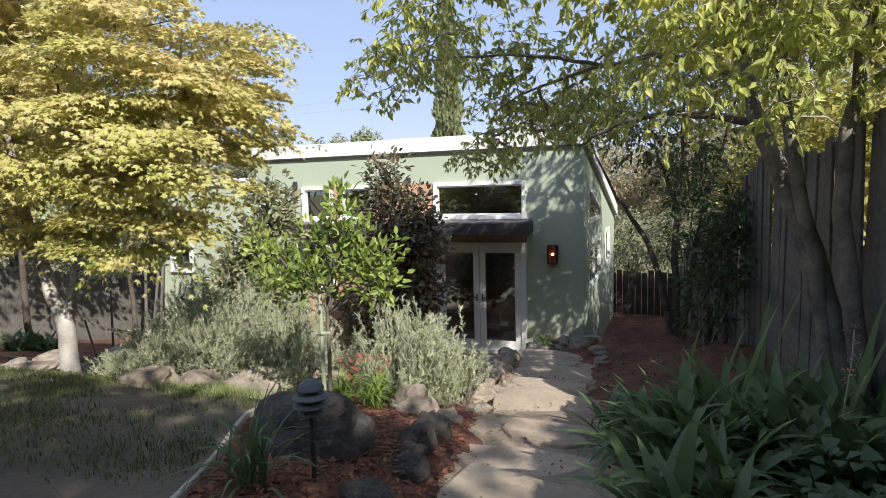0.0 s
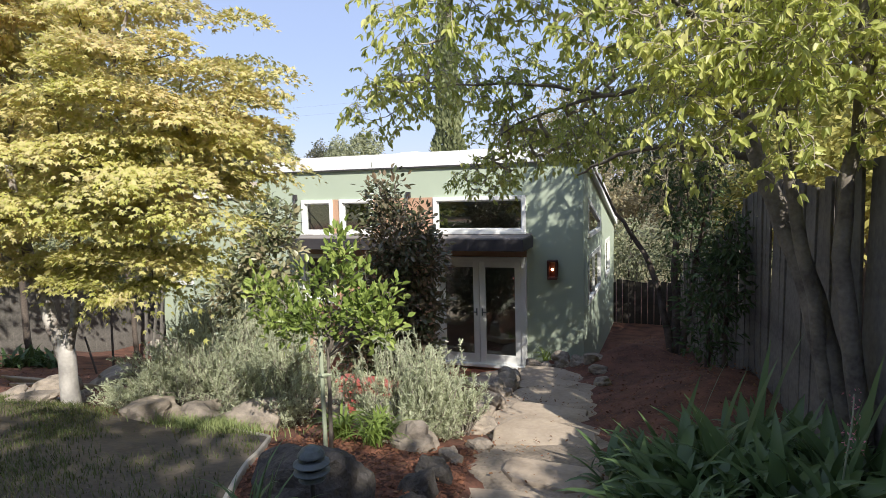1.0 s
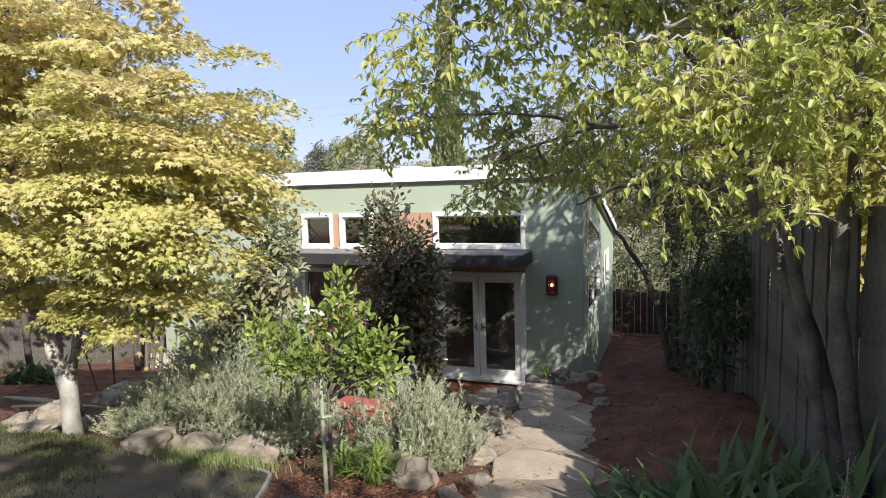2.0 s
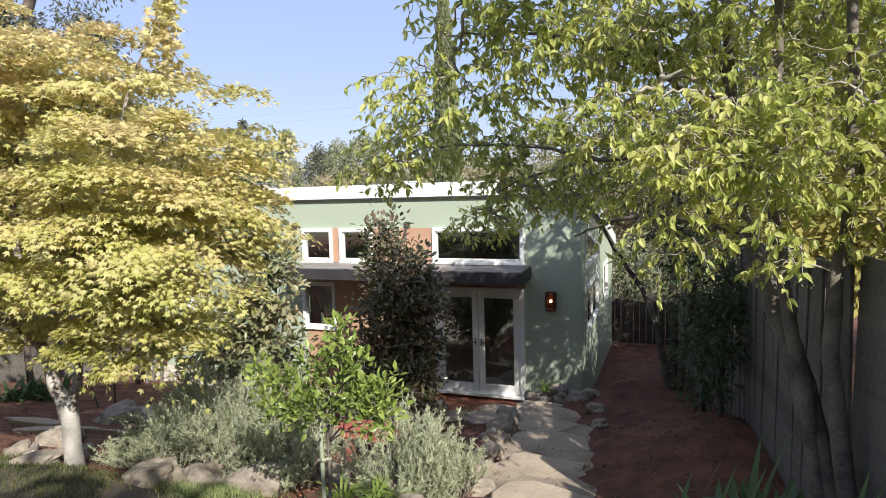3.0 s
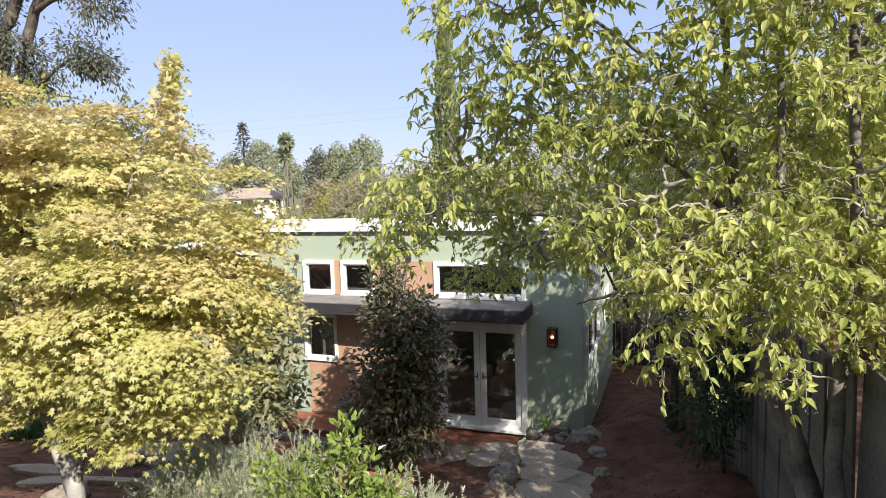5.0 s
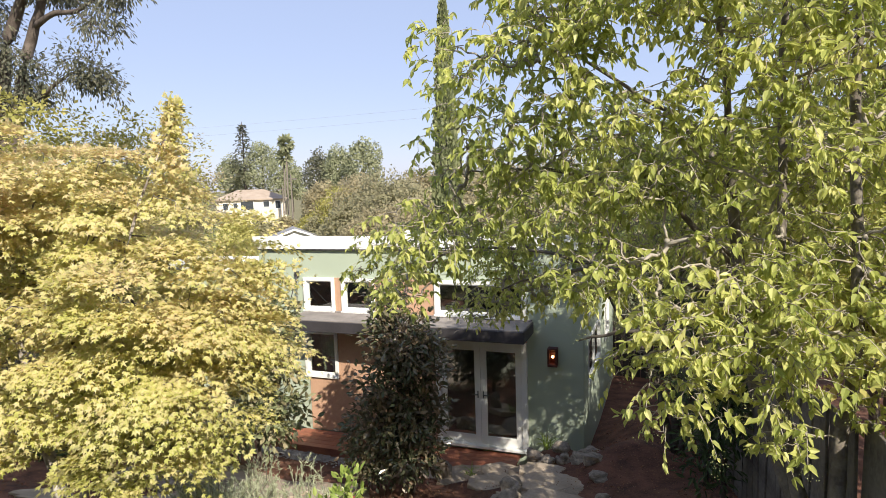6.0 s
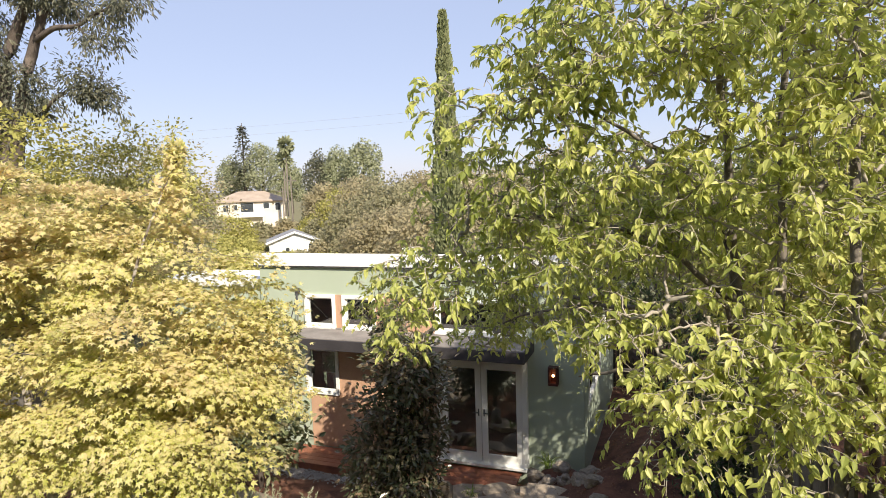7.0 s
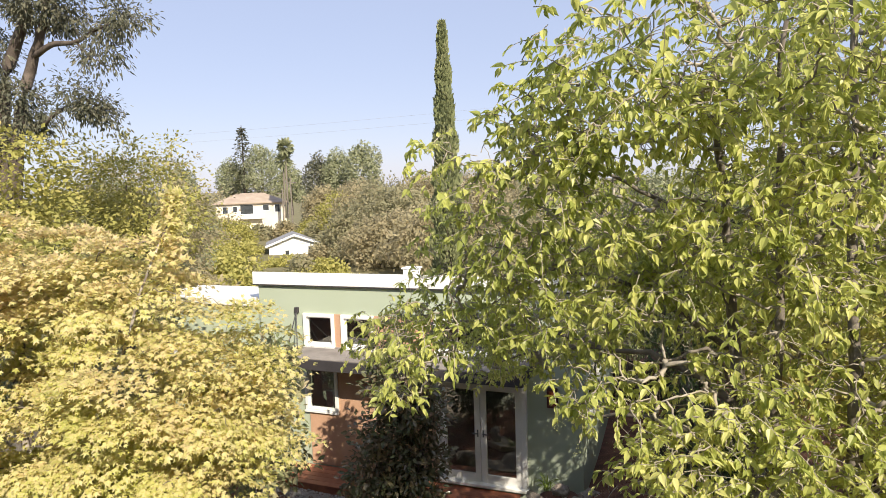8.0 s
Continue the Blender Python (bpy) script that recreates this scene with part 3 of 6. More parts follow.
solid("partition_wall", box(-6.82, -0.23, 3.4, 3.5, -0.03, 3.0), M_DARKIN, "dim interior partition wall", "wall", kind="structure")
# a short pleated curtain inside the lower window
cu = np.linspace(-5.66, -5.20, 47)
cy = 0.196 + 0.010 * np.sin(np.arange(47) * 1.05)
cv = np.concatenate([np.stack([cu, cy + d, np.full(47, z)], -1) for d in (0.0, 0.003) for z in (1.46, 2.14)])
ca = np.arange(46)
cf = [np.stack([ca + a, ca + a + 1, ca + b + 1, ca + b], -1) for a, b in ((0, 47), (141, 94), (94, 0), (47, 141))]
solid("curtain", (cv, np.concatenate(cf)), M_CLOTH, "short off-white pleated curtain inside the lower window", "curtain")


def sheared(x0, x1, y0, y1, low, high):
    v, f = box(x0, x1, y0, y1, 0, 1)
    for q in v:
        q[2] = (low if q[2] < 0.5 else high) + ROOF_SLOPE * q[1]
    return v, f


roof = thing("roof", (-3.5, 3.4, 3.2), "white shed roof with a deep white fascia", "roof", kind="structure")
part("roof_slab", sheared(-7.06, 0.02, -0.03, 7.0, 3.84, 4.06), M_FASCIA, roof)
part("fascia", box(-7.10, 0.02, -0.06, -0.031, 3.81, 4.09, 0.006), M_FASCIA, roof)
part("drip_edge", box(-7.10, 0.02, -0.068, -0.0605, 3.797, 3.825), M_CANOPY, roof)
part("edge_trim", sheared(0.0205, 0.045, -0.06, 7.0, 3.80, 4.08), M_FASCIA, roof)
vent = thing("roof_vent", (-3.6, 0.6, 3.9), "small white vent box on the roof", "vent")
part("vent_box", box(-3.75, -3.45, 0.5, 0.75, 3.86, 4.12, 0.01), M_FASCIA, vent)
part("vent_cap", box(-3.78, -3.42, 0.47, 0.78, 4.12, 4.15, 0.01), M_FASCIA, vent)

# wing to the west, lower
solid("wing_wall", rect_wall(-10.0, -7.0, -0.7, 3.30, [WW], 0.12, 0.18), M_STUCCO, "sage green stucco wall of the lower wing", "wall", kind="structure")
solid("wing_end_wall", box(-10.0, -9.82, 0.302, 1.5, -0.7, 3.30), M_STUCCO, "sage green stucco end of the lower wing", "wall", kind="structure")
solid("wing_back_wall", box(-9.82, -7.0, 1.32, 1.5, -0.7, 3.30), M_STUCCO, "sage green stucco back of the lower wing", "wall", kind="structure")
solid("wing_roof", box(-10.08, -7.0, 0.05, 1.6, 3.302, 3.46, 0.008), M_FASCIA, "low white flat roof over the wing", "roof", kind="structure")


def framing(x0, x1, z0, z1, w, y0, y1, bottom=None, bevel=0.006):
    b = w if bottom is None else bottom
    return join([box(x0, x0 + w, y0, y1, z0, z1, bevel), box(x1 - w, x1, y0, y1, z0, z1, bevel),
                 box(x0 + w, x1 - w, y0, y1, z1 - w, z1, bevel), box(x0 + w, x1 - w, y0, y1, z0, z0 + b, bevel)])


def window(name, h, y, label, sill=True):
    x0, x1, z0, z1 = h
    ob = thing(name, ((x0 + x1) / 2, y, z0), label, "window", kind="structure")
    fr = part("window_frame", framing(x0, x1, z0, z1, 0.075, y - 0.055, y + 0.10), M_WHITE, ob)
    part("sash", framing(x0 + 0.077, x1 - 0.077, z0 + 0.077, z1 - 0.077, 0.022, y + 0.0, y + 0.05, bevel=0.003), M_WHITE, fr)
    if sill:
        part("window_sill", box(x0 - 0.01, x1 + 0.01, y - 0.075, y - 0.0555, z0 - 0.01, z0 + 0.035, 0.004), M_WHITE, ob)
    pane = part("pane", box(x0 + 0.099, x1 - 0.099, y + 0.02, y + 0.026, z0 + 0.099, z1 - 0.099), M_GLASS, ob)
    pane.visible_shadow = False
    return ob


window("window_1", W1, 0.0, "small square window in a white frame under the roof")
window("window_2", W2, 0.0, "small square window in a white frame under the roof")
window("window_3", LW, 0.0, "tall narrow white-framed window beside the wood cladding")
window("window_4", TRANSOM, 0.0, "wide white-framed transom window above the canopy")
window("window_5", WW, 0.12, "white-framed window in the lower wing")


def side_window(name, y0, y1, z0, top, label, mullion=True):
    """A window in the east wall; top gives the height along y."""
    ob = thing(name, (-0.05, (y0 + y1) / 2, z0), label, "window", kind="structure")

    def bar(a, b, za, zb, xa=-0.13, xb=-0.034):
        v, f = box(xa, xb, a, b, 0, 1)
        for q in v:
            q[2] = za(q[1]) if q[2] < 0.5 else zb(q[1])
        return v, f

    w = 0.085
    pieces = [bar(y0, y0 + w, flat(z0), top), bar(y1 - w, y1, flat(z0), top), bar(y0 + w, y1 - w, flat(z0), flat(z0 + w)),
              bar(y0 + w, y1 - w, lambda u: top(u) - w, top)]
    fr = part("window_frame", join(pieces), M_WHITE, ob)
    if mullion:
        m = (y0 + y1) / 2
        part("mullion", bar(m - 0.04, m + 0.04, flat(z0 + w), lambda u: top(u) - w, -0.12, -0.045), M_WHITE, fr)
    pane = part("pane", bar(y0 + w, y1 - w, flat(z0 + w), lambda u: top(u) - w, -0.075, -0.069), M_GLASS, ob)
    pane.visible_shadow = False
    return ob


side_window("window_6", 0.68, 3.0, 1.08, flat(2.03), "white-framed double window in the side wall")
side_window("window_7", 0.68, 3.0, 2.36, lambda u: roof_z(u) - 0.60, "white-framed window with a sloping head under the roof", False)
side_window("window_8", 4.2, 5.4, 1.08, flat(2.03), "white-framed window far along the side wall", False)

# french doors
door = thing("door_1", (-1.99, -0.06, -0.02), "closed white glazed double doors with a white sill", "double door", kind="structure")
fr = part("door_frame", join([box(-2.90, -2.80, -0.10, 0.12, 0.03, 2.08, 0.006), box(-1.18, -1.08, -0.10, 0.12, 0.03, 2.08, 0.006), box(-2.80, -1.18, -0.10, 0.12, 2.0, 2.08, 0.006)]), M_WHITE, door)
part("door_sill", box(-2.92, -1.06, -0.17, 0.12, -0.03, 0.03, 0.008), M_WHITE, door)
for a, b, side in ((-2.795, -1.995, 1), (-1.985, -1.185, -1)):
    leaf = part("door_leaf", join([box(a, a + 0.115, -0.07, -0.02, 0.032, 1.995, 0.005), box(b - 0.115, b, -0.07, -0.02, 0.032, 1.995, 0.005),
                                   box(a + 0.115, b - 0.115, -0.07, -0.02, 1.88, 1.995, 0.005), box(a + 0.115, b - 0.115, -0.07, -0.02, 0.032, 0.20, 0.005)]), M_WHITE, door)
    pane = part("pane", box(a + 0.115, b - 0.115, -0.048, -0.042, 0.20, 1.88), M_GLASS, leaf)
    pane.visible_shadow = False
    hx = b - 0.05 if side > 0 else a + 0.05
    part("door_handle", join([box(hx - 0.012, hx + 0.012, -0.08, -0.0705, 0.95, 1.09, 0.003), box(min(hx, hx - side * 0.11), max(hx, hx - side * 0.11), -0.115, -0.095, 1.01, 1.03, 0.004),
                              box(hx - 0.009, hx + 0.009, -0.097, -0.08, 1.008, 1.032)]), M_LAMPSH, leaf, "brushed steel lever handle")

# canopy over the doors
can = thing("canopy", (-3.4, -0.38, 2.28), "dark steel canopy hung from the wall on thin rods", "canopy")
part("canopy_body", join([box(-5.86, -0.95, -0.86, -0.80, 2.27, 2.48, 0.006), box(-5.86, -5.80, -0.80, -0.025, 2.27, 2.48, 0.006), box(-1.01, -0.95, -0.80, -0.025, 2.27, 2.48, 0.006)]), M_CANOPY, can)
part("canopy_soffit", box(-5.80, -1.01, -0.80, -0.025, 2.29, 2.33), M_CANOPY, can)
part("canopy_top", box(-5.84, -0.97, -0.84, -0.025, 2.482, 2.497), M_CANTOP, can)
part("flashing", box(-5.84, -0.97, -0.075, -0.024, 2.4975, 2.522, 0.003), M_CANTOP, can)
for hx in (-6.03, -3.42):
    br = part("bracket", box(hx - 0.045, hx + 0.045, -0.06, -0.001, 3.22, 3.34, 0.006), M_CANOPY, can)
    for e in (0.0, 0.10):
        part("rod", tube([(hx, -0.05, 3.25), (hx + (0.2 if hx < -5 else 0.0), -0.78 + e * 4, 2.485)], [0.011, 0.011], 6), M_CANOPY, br)

# wall lantern
scn = thing("wall_lantern", (-0.59, -0.001, 1.68), "rust brown wall lantern with a lit warm bulb", "wall lamp")
part("back_plate", box(-0.66, -0.52, -0.02, -0.001, 1.70, 2.03, 0.006), M_SCONCE, scn)
part("lantern_cage", join([box(-0.68, -0.50, -0.16, -0.02, 2.00, 2.04, 0.008), box(-0.68, -0.50, -0.16, -0.02, 1.69, 1.74, 0.008),
                           *[box(x, x + 0.02, y, y + 0.02, 1.74, 2.00) for x in (-0.68, -0.52) for y in (-0.16, -0.045)],
                           box(-0.662, -0.645, -0.155, -0.03, 1.74, 2.0), box(-0.535, -0.518, -0.155, -0.03, 1.74, 2.0)]), M_SCONCE, scn)
bm = bmesh.new()
bmesh.ops.create_uvsphere(bm, u_segments=10, v_segments=8, radius=0.028)
bulb_me = bpy.data.meshes.new("bulb")
bm.to_mesh(bulb_me)
bm.free()
part("bulb", bulb_me, M_BULB, scn, "glowing warm bulb", at=pose(-0.59 + 0.59, -0.10, 1.87 - 1.68))

# deck of boards before the doors
deck = thing("deck", (-3.8, -0.4, -0.36), "low red-stained timber deck along the front wall", "deck")
part("skirt", box(-6.25, -1.25, -0.84, -0.815, -0.42, -0.125, 0.004), M_DECK, deck)
for i in range(5):
    part("plank", box(-6.27, -1.22, -0.855 + i * 0.158, -0.705 + i * 0.158, -0.124, -0.095, 0.005), M_DECK, deck)

# ---- paving and rocks ----


def rock_mesh(name, seed, rough=0.4, level=3):
    bm = bmesh.new()
    bmesh.ops.create_icosphere(bm, subdivisions=level, radius=1.0)
    for q in bm.verts:
        o = Vector((seed * 7.3, seed * 3.1, seed * 1.7))
        k = 1 + rough * noise.noise(q.co * 1.1 + o) * 1.6 + rough * 0.45 * noise.noise(q.co * 2.7 + o) + rough * 0.22 * noise.noise(q.co * 6 + o) + rough * 0.10 * noise.noise(q.co * 15 + o)
        c = q.co * k
        q.co = Vector([math.copysign(abs(a) ** 0.82, a) for a in c])
    me = bpy.data.meshes.new(name)
    bm.to_mesh(me)
    bm.free()
    return me


ROCKS = [rock_mesh("rock", s) for s in range(6)]
ROCKS_DK = [rock_mesh("boulder", s + 9, 0.3, 4) for s in range(3)]
for me in ROCKS:
    me.materials.append(M_ROCK)
for me in ROCKS_DK:
    me.materials.append(M_ROCKDK)


def rock(x, y, rx, ry, rz, i, turn=0.0, sink=0.35, dark=False, label="rounded tan rock edging the planting bed"):
    me = ROCKS_DK[i % 3] if dark else ROCKS[i % 6]
    ob = new("boulder" if dark else "rock", me)
    z = float(ground_z(x, y))
    ob.matrix_basis = pose(x, y, z + rz * (1 - 2 * sink), 0, 0, turn) @ Matrix.Diagonal((rx, ry, rz, 1))
    return tagged(ob, label, "boulder" if dark else "rock", "" if dark else "garden rocks")


def slab(x, y, rx, ry, turn, z=None, thick=0.11, sides=13, slope=False):
    """An irregular flat stone."""
    a = np.sort(np.linspace(0, 2 * np.pi, sides, endpoint=False) + rng.normal(0, 0.13, sides))
    r = 1 + rng.normal(0, 0.10, sides)
    k = (np.abs(np.cos(a)) ** 3.2 + np.abs(np.sin(a)) ** 3.2) ** (-1 / 3.2)
    p = np.stack([np.cos(a) * r * k * rx, np.sin(a) * r * k * ry], -1)
    c, s = math.cos(radians(turn)), math.sin(radians(turn))
    p = p @ np.array([[c, s], [-s, c]]) + np.array([x, y])
    zt = (float(ground_z(x, y)) + 0.05) if z is None else z
    tilt = rng.normal(0, 0.012, 2)
    if slope:
        tilt = tilt + np.array([float(ground_z(x + .2, y) - ground_z(x - .2, y)), float(ground_z(x, y + .2) - ground_z(x, y - .2))]) / 0.4
    rings = []
    for f, dz in ((1.0, -thick), (1.0, -0.02), (0.985, -0.006), (0.955, 0.0)):
        q = (p - [x, y]) * f + [x, y]
        rings.append(np.column_stack([q, zt + dz + (q - [x, y]) @ tilt]))
    v = np.concatenate(rings)
    n = sides
    quads = [(i * n + j, i * n + (j + 1) % n, (i + 1) * n + (j + 1) % n, (i + 1) * n + j) for i in range(3) for j in range(n)]
    return v, [np.array(quads), np.array([np.arange(n) + 3 * n]), np.array([np.arange(n)[::-1]])]


path = thing("garden_path", (0.2, -5.0, 0.8), "worn tan flagstone path stepping down to the doors", "path", kind="structure")
SLABS = [(0.9, -12.6, .48, .35, 4), (0.82, -11.7, .5, .34, -6), (0.86, -10.8, .46, .36, 3), (0.8, -9.95, .5, .34, -4), (0.78, -9.05, .48, .36, 4), (0.68, -8.2, .47, .36, -3), (0.50, -7.46, .44, .18, 3), (0.60, -6.98, .34, .19, -6), (0.36, -5.98, .44, .36, 6), (0.12, -4.82, .46, .36, -6), (0.0, -3.76, .46, .35, 8),
         (-0.10, -3.0, .47, .32, -4), (-0.25, -2.3, .48, .31, 6), (-0.45, -1.66, .40, .24, -5), (-1.2, -2.12, .36, .30, 20), (-1.25, -1.45, .36, .26, 0), (-1.85, -1.0, .5, .22, 0), (-1.95, -1.72, .34, .30, 30), (-2.6, -1.3, .36, .30, -10), (-3.3, -1.2, .34, .28, 12)]
for s in SLABS:
    part("flagstone", slab(*s), M_STONE, path)
side_path = thing("stepping_path", (-5.5, -4.6, 0.6), "irregular flagstones winding past the maple", "path", kind="structure")
for s in [(-6.1, -5.5, .45, .3, 30), (-5.6, -5.0, .5, .32, 20), (-5.35, -4.35, .45, .32, -10), (-4.9, -3.75, .5, .33, 15), (-4.3, -3.3, .45, .3, 0), (-6.9, -5.2, .45, .3, 0), (-3.6, -2.9, .4, .3, 10), (-6.7, -3.7, .42, .28, 20), (-6.0, -3.35, .4, .28, -8), (-5.3, -3.0, .38, .26, 12)]:
    part("flagstone", slab(*s, slope=True), M_STONE, side_path)

CENTRE = np.array([(0.85, -13.2), (0.80, -9.6), (0.78, -8.7), (0.74, -8.0), (0.6, -7.3), (0.5, -6.6), (0.26, -5.6), (0.1, -4.6), (0.0, -3.75), (-0.1, -3.0), (-0.3, -2.3), (-0.7, -1.75), (-1.3, -1.35), (-1.7, -0.8)])
ct = np.linspace(0, len(CENTRE) - 1, 110)
centre = np.column_stack([np.interp(ct, np.arange(len(CENTRE)), CENTRE[:, k]) for k in range(2)])
rowsv = []
for u in np.linspace(-1, 1, 13):
    wob = 0.56 + 0.08 * np.sin(ct * 4.3 + (u > 0)) + 0.06 * np.sin(ct * 9.1)
    xx = centre[:, 0] + u * wob
    rowsv.append(np.column_stack([xx, centre[:, 1], ground_z(xx, centre[:, 1]) + 0.016 - 0.03 * abs(u) ** 6]))
i, j = np.meshgrid(np.arange(12), np.arange(109), indexing="ij")
a = i * 110 + j
solid("path_bed", (np.concatenate(rowsv), np.stack([a, a + 110, a + 111, a + 1], -1).reshape(-1, 4)), M_DIRT, "dusty tan soil and grit between the flagstones", "path", kind="structure", smooth=True)

px, py = np.linspace(-7.4, -2.7, 60), np.linspace(-1, 1, 11)
bx, bu = np.meshgrid(px, py)
by = -3.4 + 0.12 * np.sin(1.7 * bx) + bu * (0.95 + 0.12 * np.sin(3.1 * bx + bu) + 0.07 * np.sin(7.3 * bx)) * np.clip(np.minimum(bx + 7.4, -2.7 - bx) * 2, 0.15, 1)
i, j = np.meshgrid(np.arange(10), np.arange(59), indexing="ij")
a = i * 60 + j
solid("side_path_bed", (np.stack([bx, by, ground_z(bx, by) + 0.016 - 0.03 * np.abs(bu) ** 6], -1).reshape(-1, 3), np.stack([a, a + 1, a + 61, a + 60], -1).reshape(-1, 4)), M_DIRT, "pale dusty soil between the flagstones", "path", kind="structure", smooth=True)
n = 2600
qx, qy = rng.uniform(-6.3, -3.6, n), rng.normal(-1.22, 0.17, n)
qp = np.column_stack([qx, qy, ground_z(qx, qy) + 0.012])
PEBBLE = (np.array([(0, -.5, 0), (.5, 0, 0), (0, .5, 0), (-.5, 0, 0), (0, 0, .4)]), np.array([(0, 1, 4), (1, 2, 4), (2, 3, 4), (3, 0, 4)]))
gravel = leaves(qp, rng.normal(0, 1, qp.shape) * [1, 1, .1], np.tile([0, 0, 1.0], (n, 1)) + rng.normal(0, .2, qp.shape), rng.uniform(.02, .055, n), PEBBLE)
solid("gravel", gravel, M_GRAVEL, "loose grey gravel strip before the deck", "gravel", kind="stuff")
slate = thing("slate_stack", (-1.3, -5.28, float(ground_z(-1.3, -5.28))), "flat blue-grey slate slabs stacked among the rosemary", "slate slabs")
for x, y, z, rx, ry, w in [(-1.42, -5.3, .07, .24, .17, 20), (-1.15, -5.28, .10, .22, .16, -15), (-1.30, -5.26, .16, .23, .15, 5)]:
    part("slab", slab(x, y, rx, ry, w, float(ground_z(-1.3, -5.28)) + z, 0.05), M_SLATE, slate)

BIG = "dark weathered boulder beside the path light"
rock(-0.38, -8.26, .34, .23, .30, 0, 18, 0.5, True, BIG)
for q in [(0.10, -8.62, .13, .10, .08, 1, 40), (0.09, -8.16, .10, .09, .08, 2, -20), (-0.02, -7.76, .13, .09, .11, 0, 70), (-0.07, -7.42, .11, .09, .09, 1, 10), (0.02, -7.96, .08, .06, .06, 2, 50)]:
    rock(*q, 0.4, True, "dark rough rock edging the path")
for i, q in enumerate([(-0.72, -6.10, .30, .24, .20, 20), (-0.48, -6.78, .19, .16, .14, 0), (-0.30, -5.75, .18, .15, .11, -30), (-0.46, -5.1, .18, .15, .12, 10), (-0.52, -4.55, .18, .15, .12, 50), (-0.12, -6.95, .10, .08, .06, 30), (-0.05, -6.45, .11, .09, .06, 10),
                       (-0.62, -3.85, .20, .16, .14, 0), (-0.66, -3.3, .2, .17, .17, 30), (-0.74, -2.85, .17, .15, .18, 70), (-0.80, -2.55, .15, .14, .15, 15), (-0.72, -3.08, .13, .12, .13, 0),
                       (-0.55, -1.15, .16, .12, .10, 0), (-0.25, -1.2, .15, .12, .11, 40), (0.02, -1.28, .17, .13, .09, 10), (0.28, -1.55, .15, .12, .10, 70), (-0.78, -0.85, .18, .13, .12, 15), (-0.35, -0.75, .15, .12, .09, 0),
                       (0.42, -2.1, .14, .12, .08, 0), (0.55, -2.85, .12, .10, .07, 20), (0.12, -0.6, .2, .16, .12, 20),
                       (-3.0, -6.85, .26, .18, .15, 10), (-4.3, -7.0, .24, .18, .09, 0), (-2.55, -6.7, .24, .18, .13, 30), (-2.1, -6.6, .28, .2, .18, 60),
                       (-4.9, -6.75, .22, .16, .07, 0), (-5.05, -6.2, .24, .18, .14, 40), (-4.35, -6.6, .13, .11, .07, 0), (-4.55, -6.35, .12, .1, .07, 10), (-5.9, -3.9, .3, .22, .14, 30), (-6.5, -4.3, .32, .24, .2, 0),
                       (-1.75, -5.9, .2, .16, .12, 0), (-1.2, -5.6, .26, .2, .14, 30), (-0.95, -5.3, .2, .15, .12, 0), (-1.5, -5.2, .24, .2, .14, 60), (-2.6, -1.1, .2, .15, .2, 10)]):
    rock(q[0], q[1], q[2], q[3], q[4], i, q[5] + 20 * i)
rock(-2.16, -1.72, .13, .09, .24, 3, 25, 0.2, False, "pointed grey stone standing by the step")

# rubble footing under the wing
foot = thing("rubble_footing", (-8.5, 0.0, -0.6), "pale rubble stone footing below the wing wall", "footing", kind="structure")
for i in range(34):
    me = ROCKS[i % 6].copy() if i < 6 else bpy.data.objects["stone" if i % 6 == 0 else "stone.%03d" % (i % 6)].data
    if i < 6:
        me.materials.clear()
        me.materials.append(M_CURB)
    w = rng.uniform(0.13, 0.22)
    part("stone", me, None, foot, at=pose(-1.6 + 3.2 * (i // 2) / 17 + rng.normal(0, .03), -0.05 + rng.normal(0, .03) - 0.12 * (i % 2), 0.12 + 0.28 * (1 - i % 2) + rng.normal(0, .03), 0, 0, rng.uniform(0, 90)) @ Matrix.Diagonal((w, w * 0.8, w * 0.75, 1)))

# lawn, its edging, grass
EDGE = np.array([(-0.28, -9.6), (-0.38, -9.18), (-0.51, -8.94), (-0.69, -8.61), (-0.87, -8.27), (-1.08, -7.85), (-1.30, -7.45), (-1.5, -7.15), (-1.78, -7.0), (-2.3, -7.0)])
tt = np.linspace(0, len(EDGE) - 1, 60)
edge = np.column_stack([np.interp(tt, np.arange(len(EDGE)), EDGE[:, i]) for i in range(2)])
for _ in range(6):
    edge[1:-1] = (edge[:-2] + edge[1:-1] * 2 + edge[2:]) / 4


def lawn_right(y):
    return np.interp(y, edge[:52, 1], edge[:52, 0])


lv, lf = [], []
ly = np.arange(-13.0, -7.0, 0.12)
for y in ly:
    xr = float(lawn_right(y)) if y > -9.6 else -0.28
    xx = np.linspace(-9.5, xr, 50)
    lv.append(np.column_stack([xx, np.full(50, y), ground_z(xx, y) + 0.025]))
i, j = np.meshgrid(np.arange(len(ly) - 1), np.arange(49), indexing="ij")
a = i * 50 + j
solid("lawn", (np.concatenate(lv), np.stack([a, a + 1, a + 51, a + 50], -1).reshape(-1, 4)), M_LAWN, "patchy dry lawn with bare soil", "lawn", kind="structure", smooth=True)
d = np.gradient(edge, axis=0)
nrm = np.column_stack([-d[:, 1], d[:, 0]]) / np.linalg.norm(d, axis=1, keepdims=True)
ez = ground_z(edge[:, 0], edge[:, 1])
prof = [(-.014, -.3), (-.014, .03), (-.009, .036), (.009, .036), (.014, .03), (.014, -.3)]
ev = np.concatenate([np.column_stack([edge + nrm * u, ez + w]) for u, w in prof])
n = len(edge)
ef = np.array([(k * n + i, k * n + i + 1, (k + 1) * n + i + 1, (k + 1) * n + i) for k in range(5) for i in range(n - 1)])
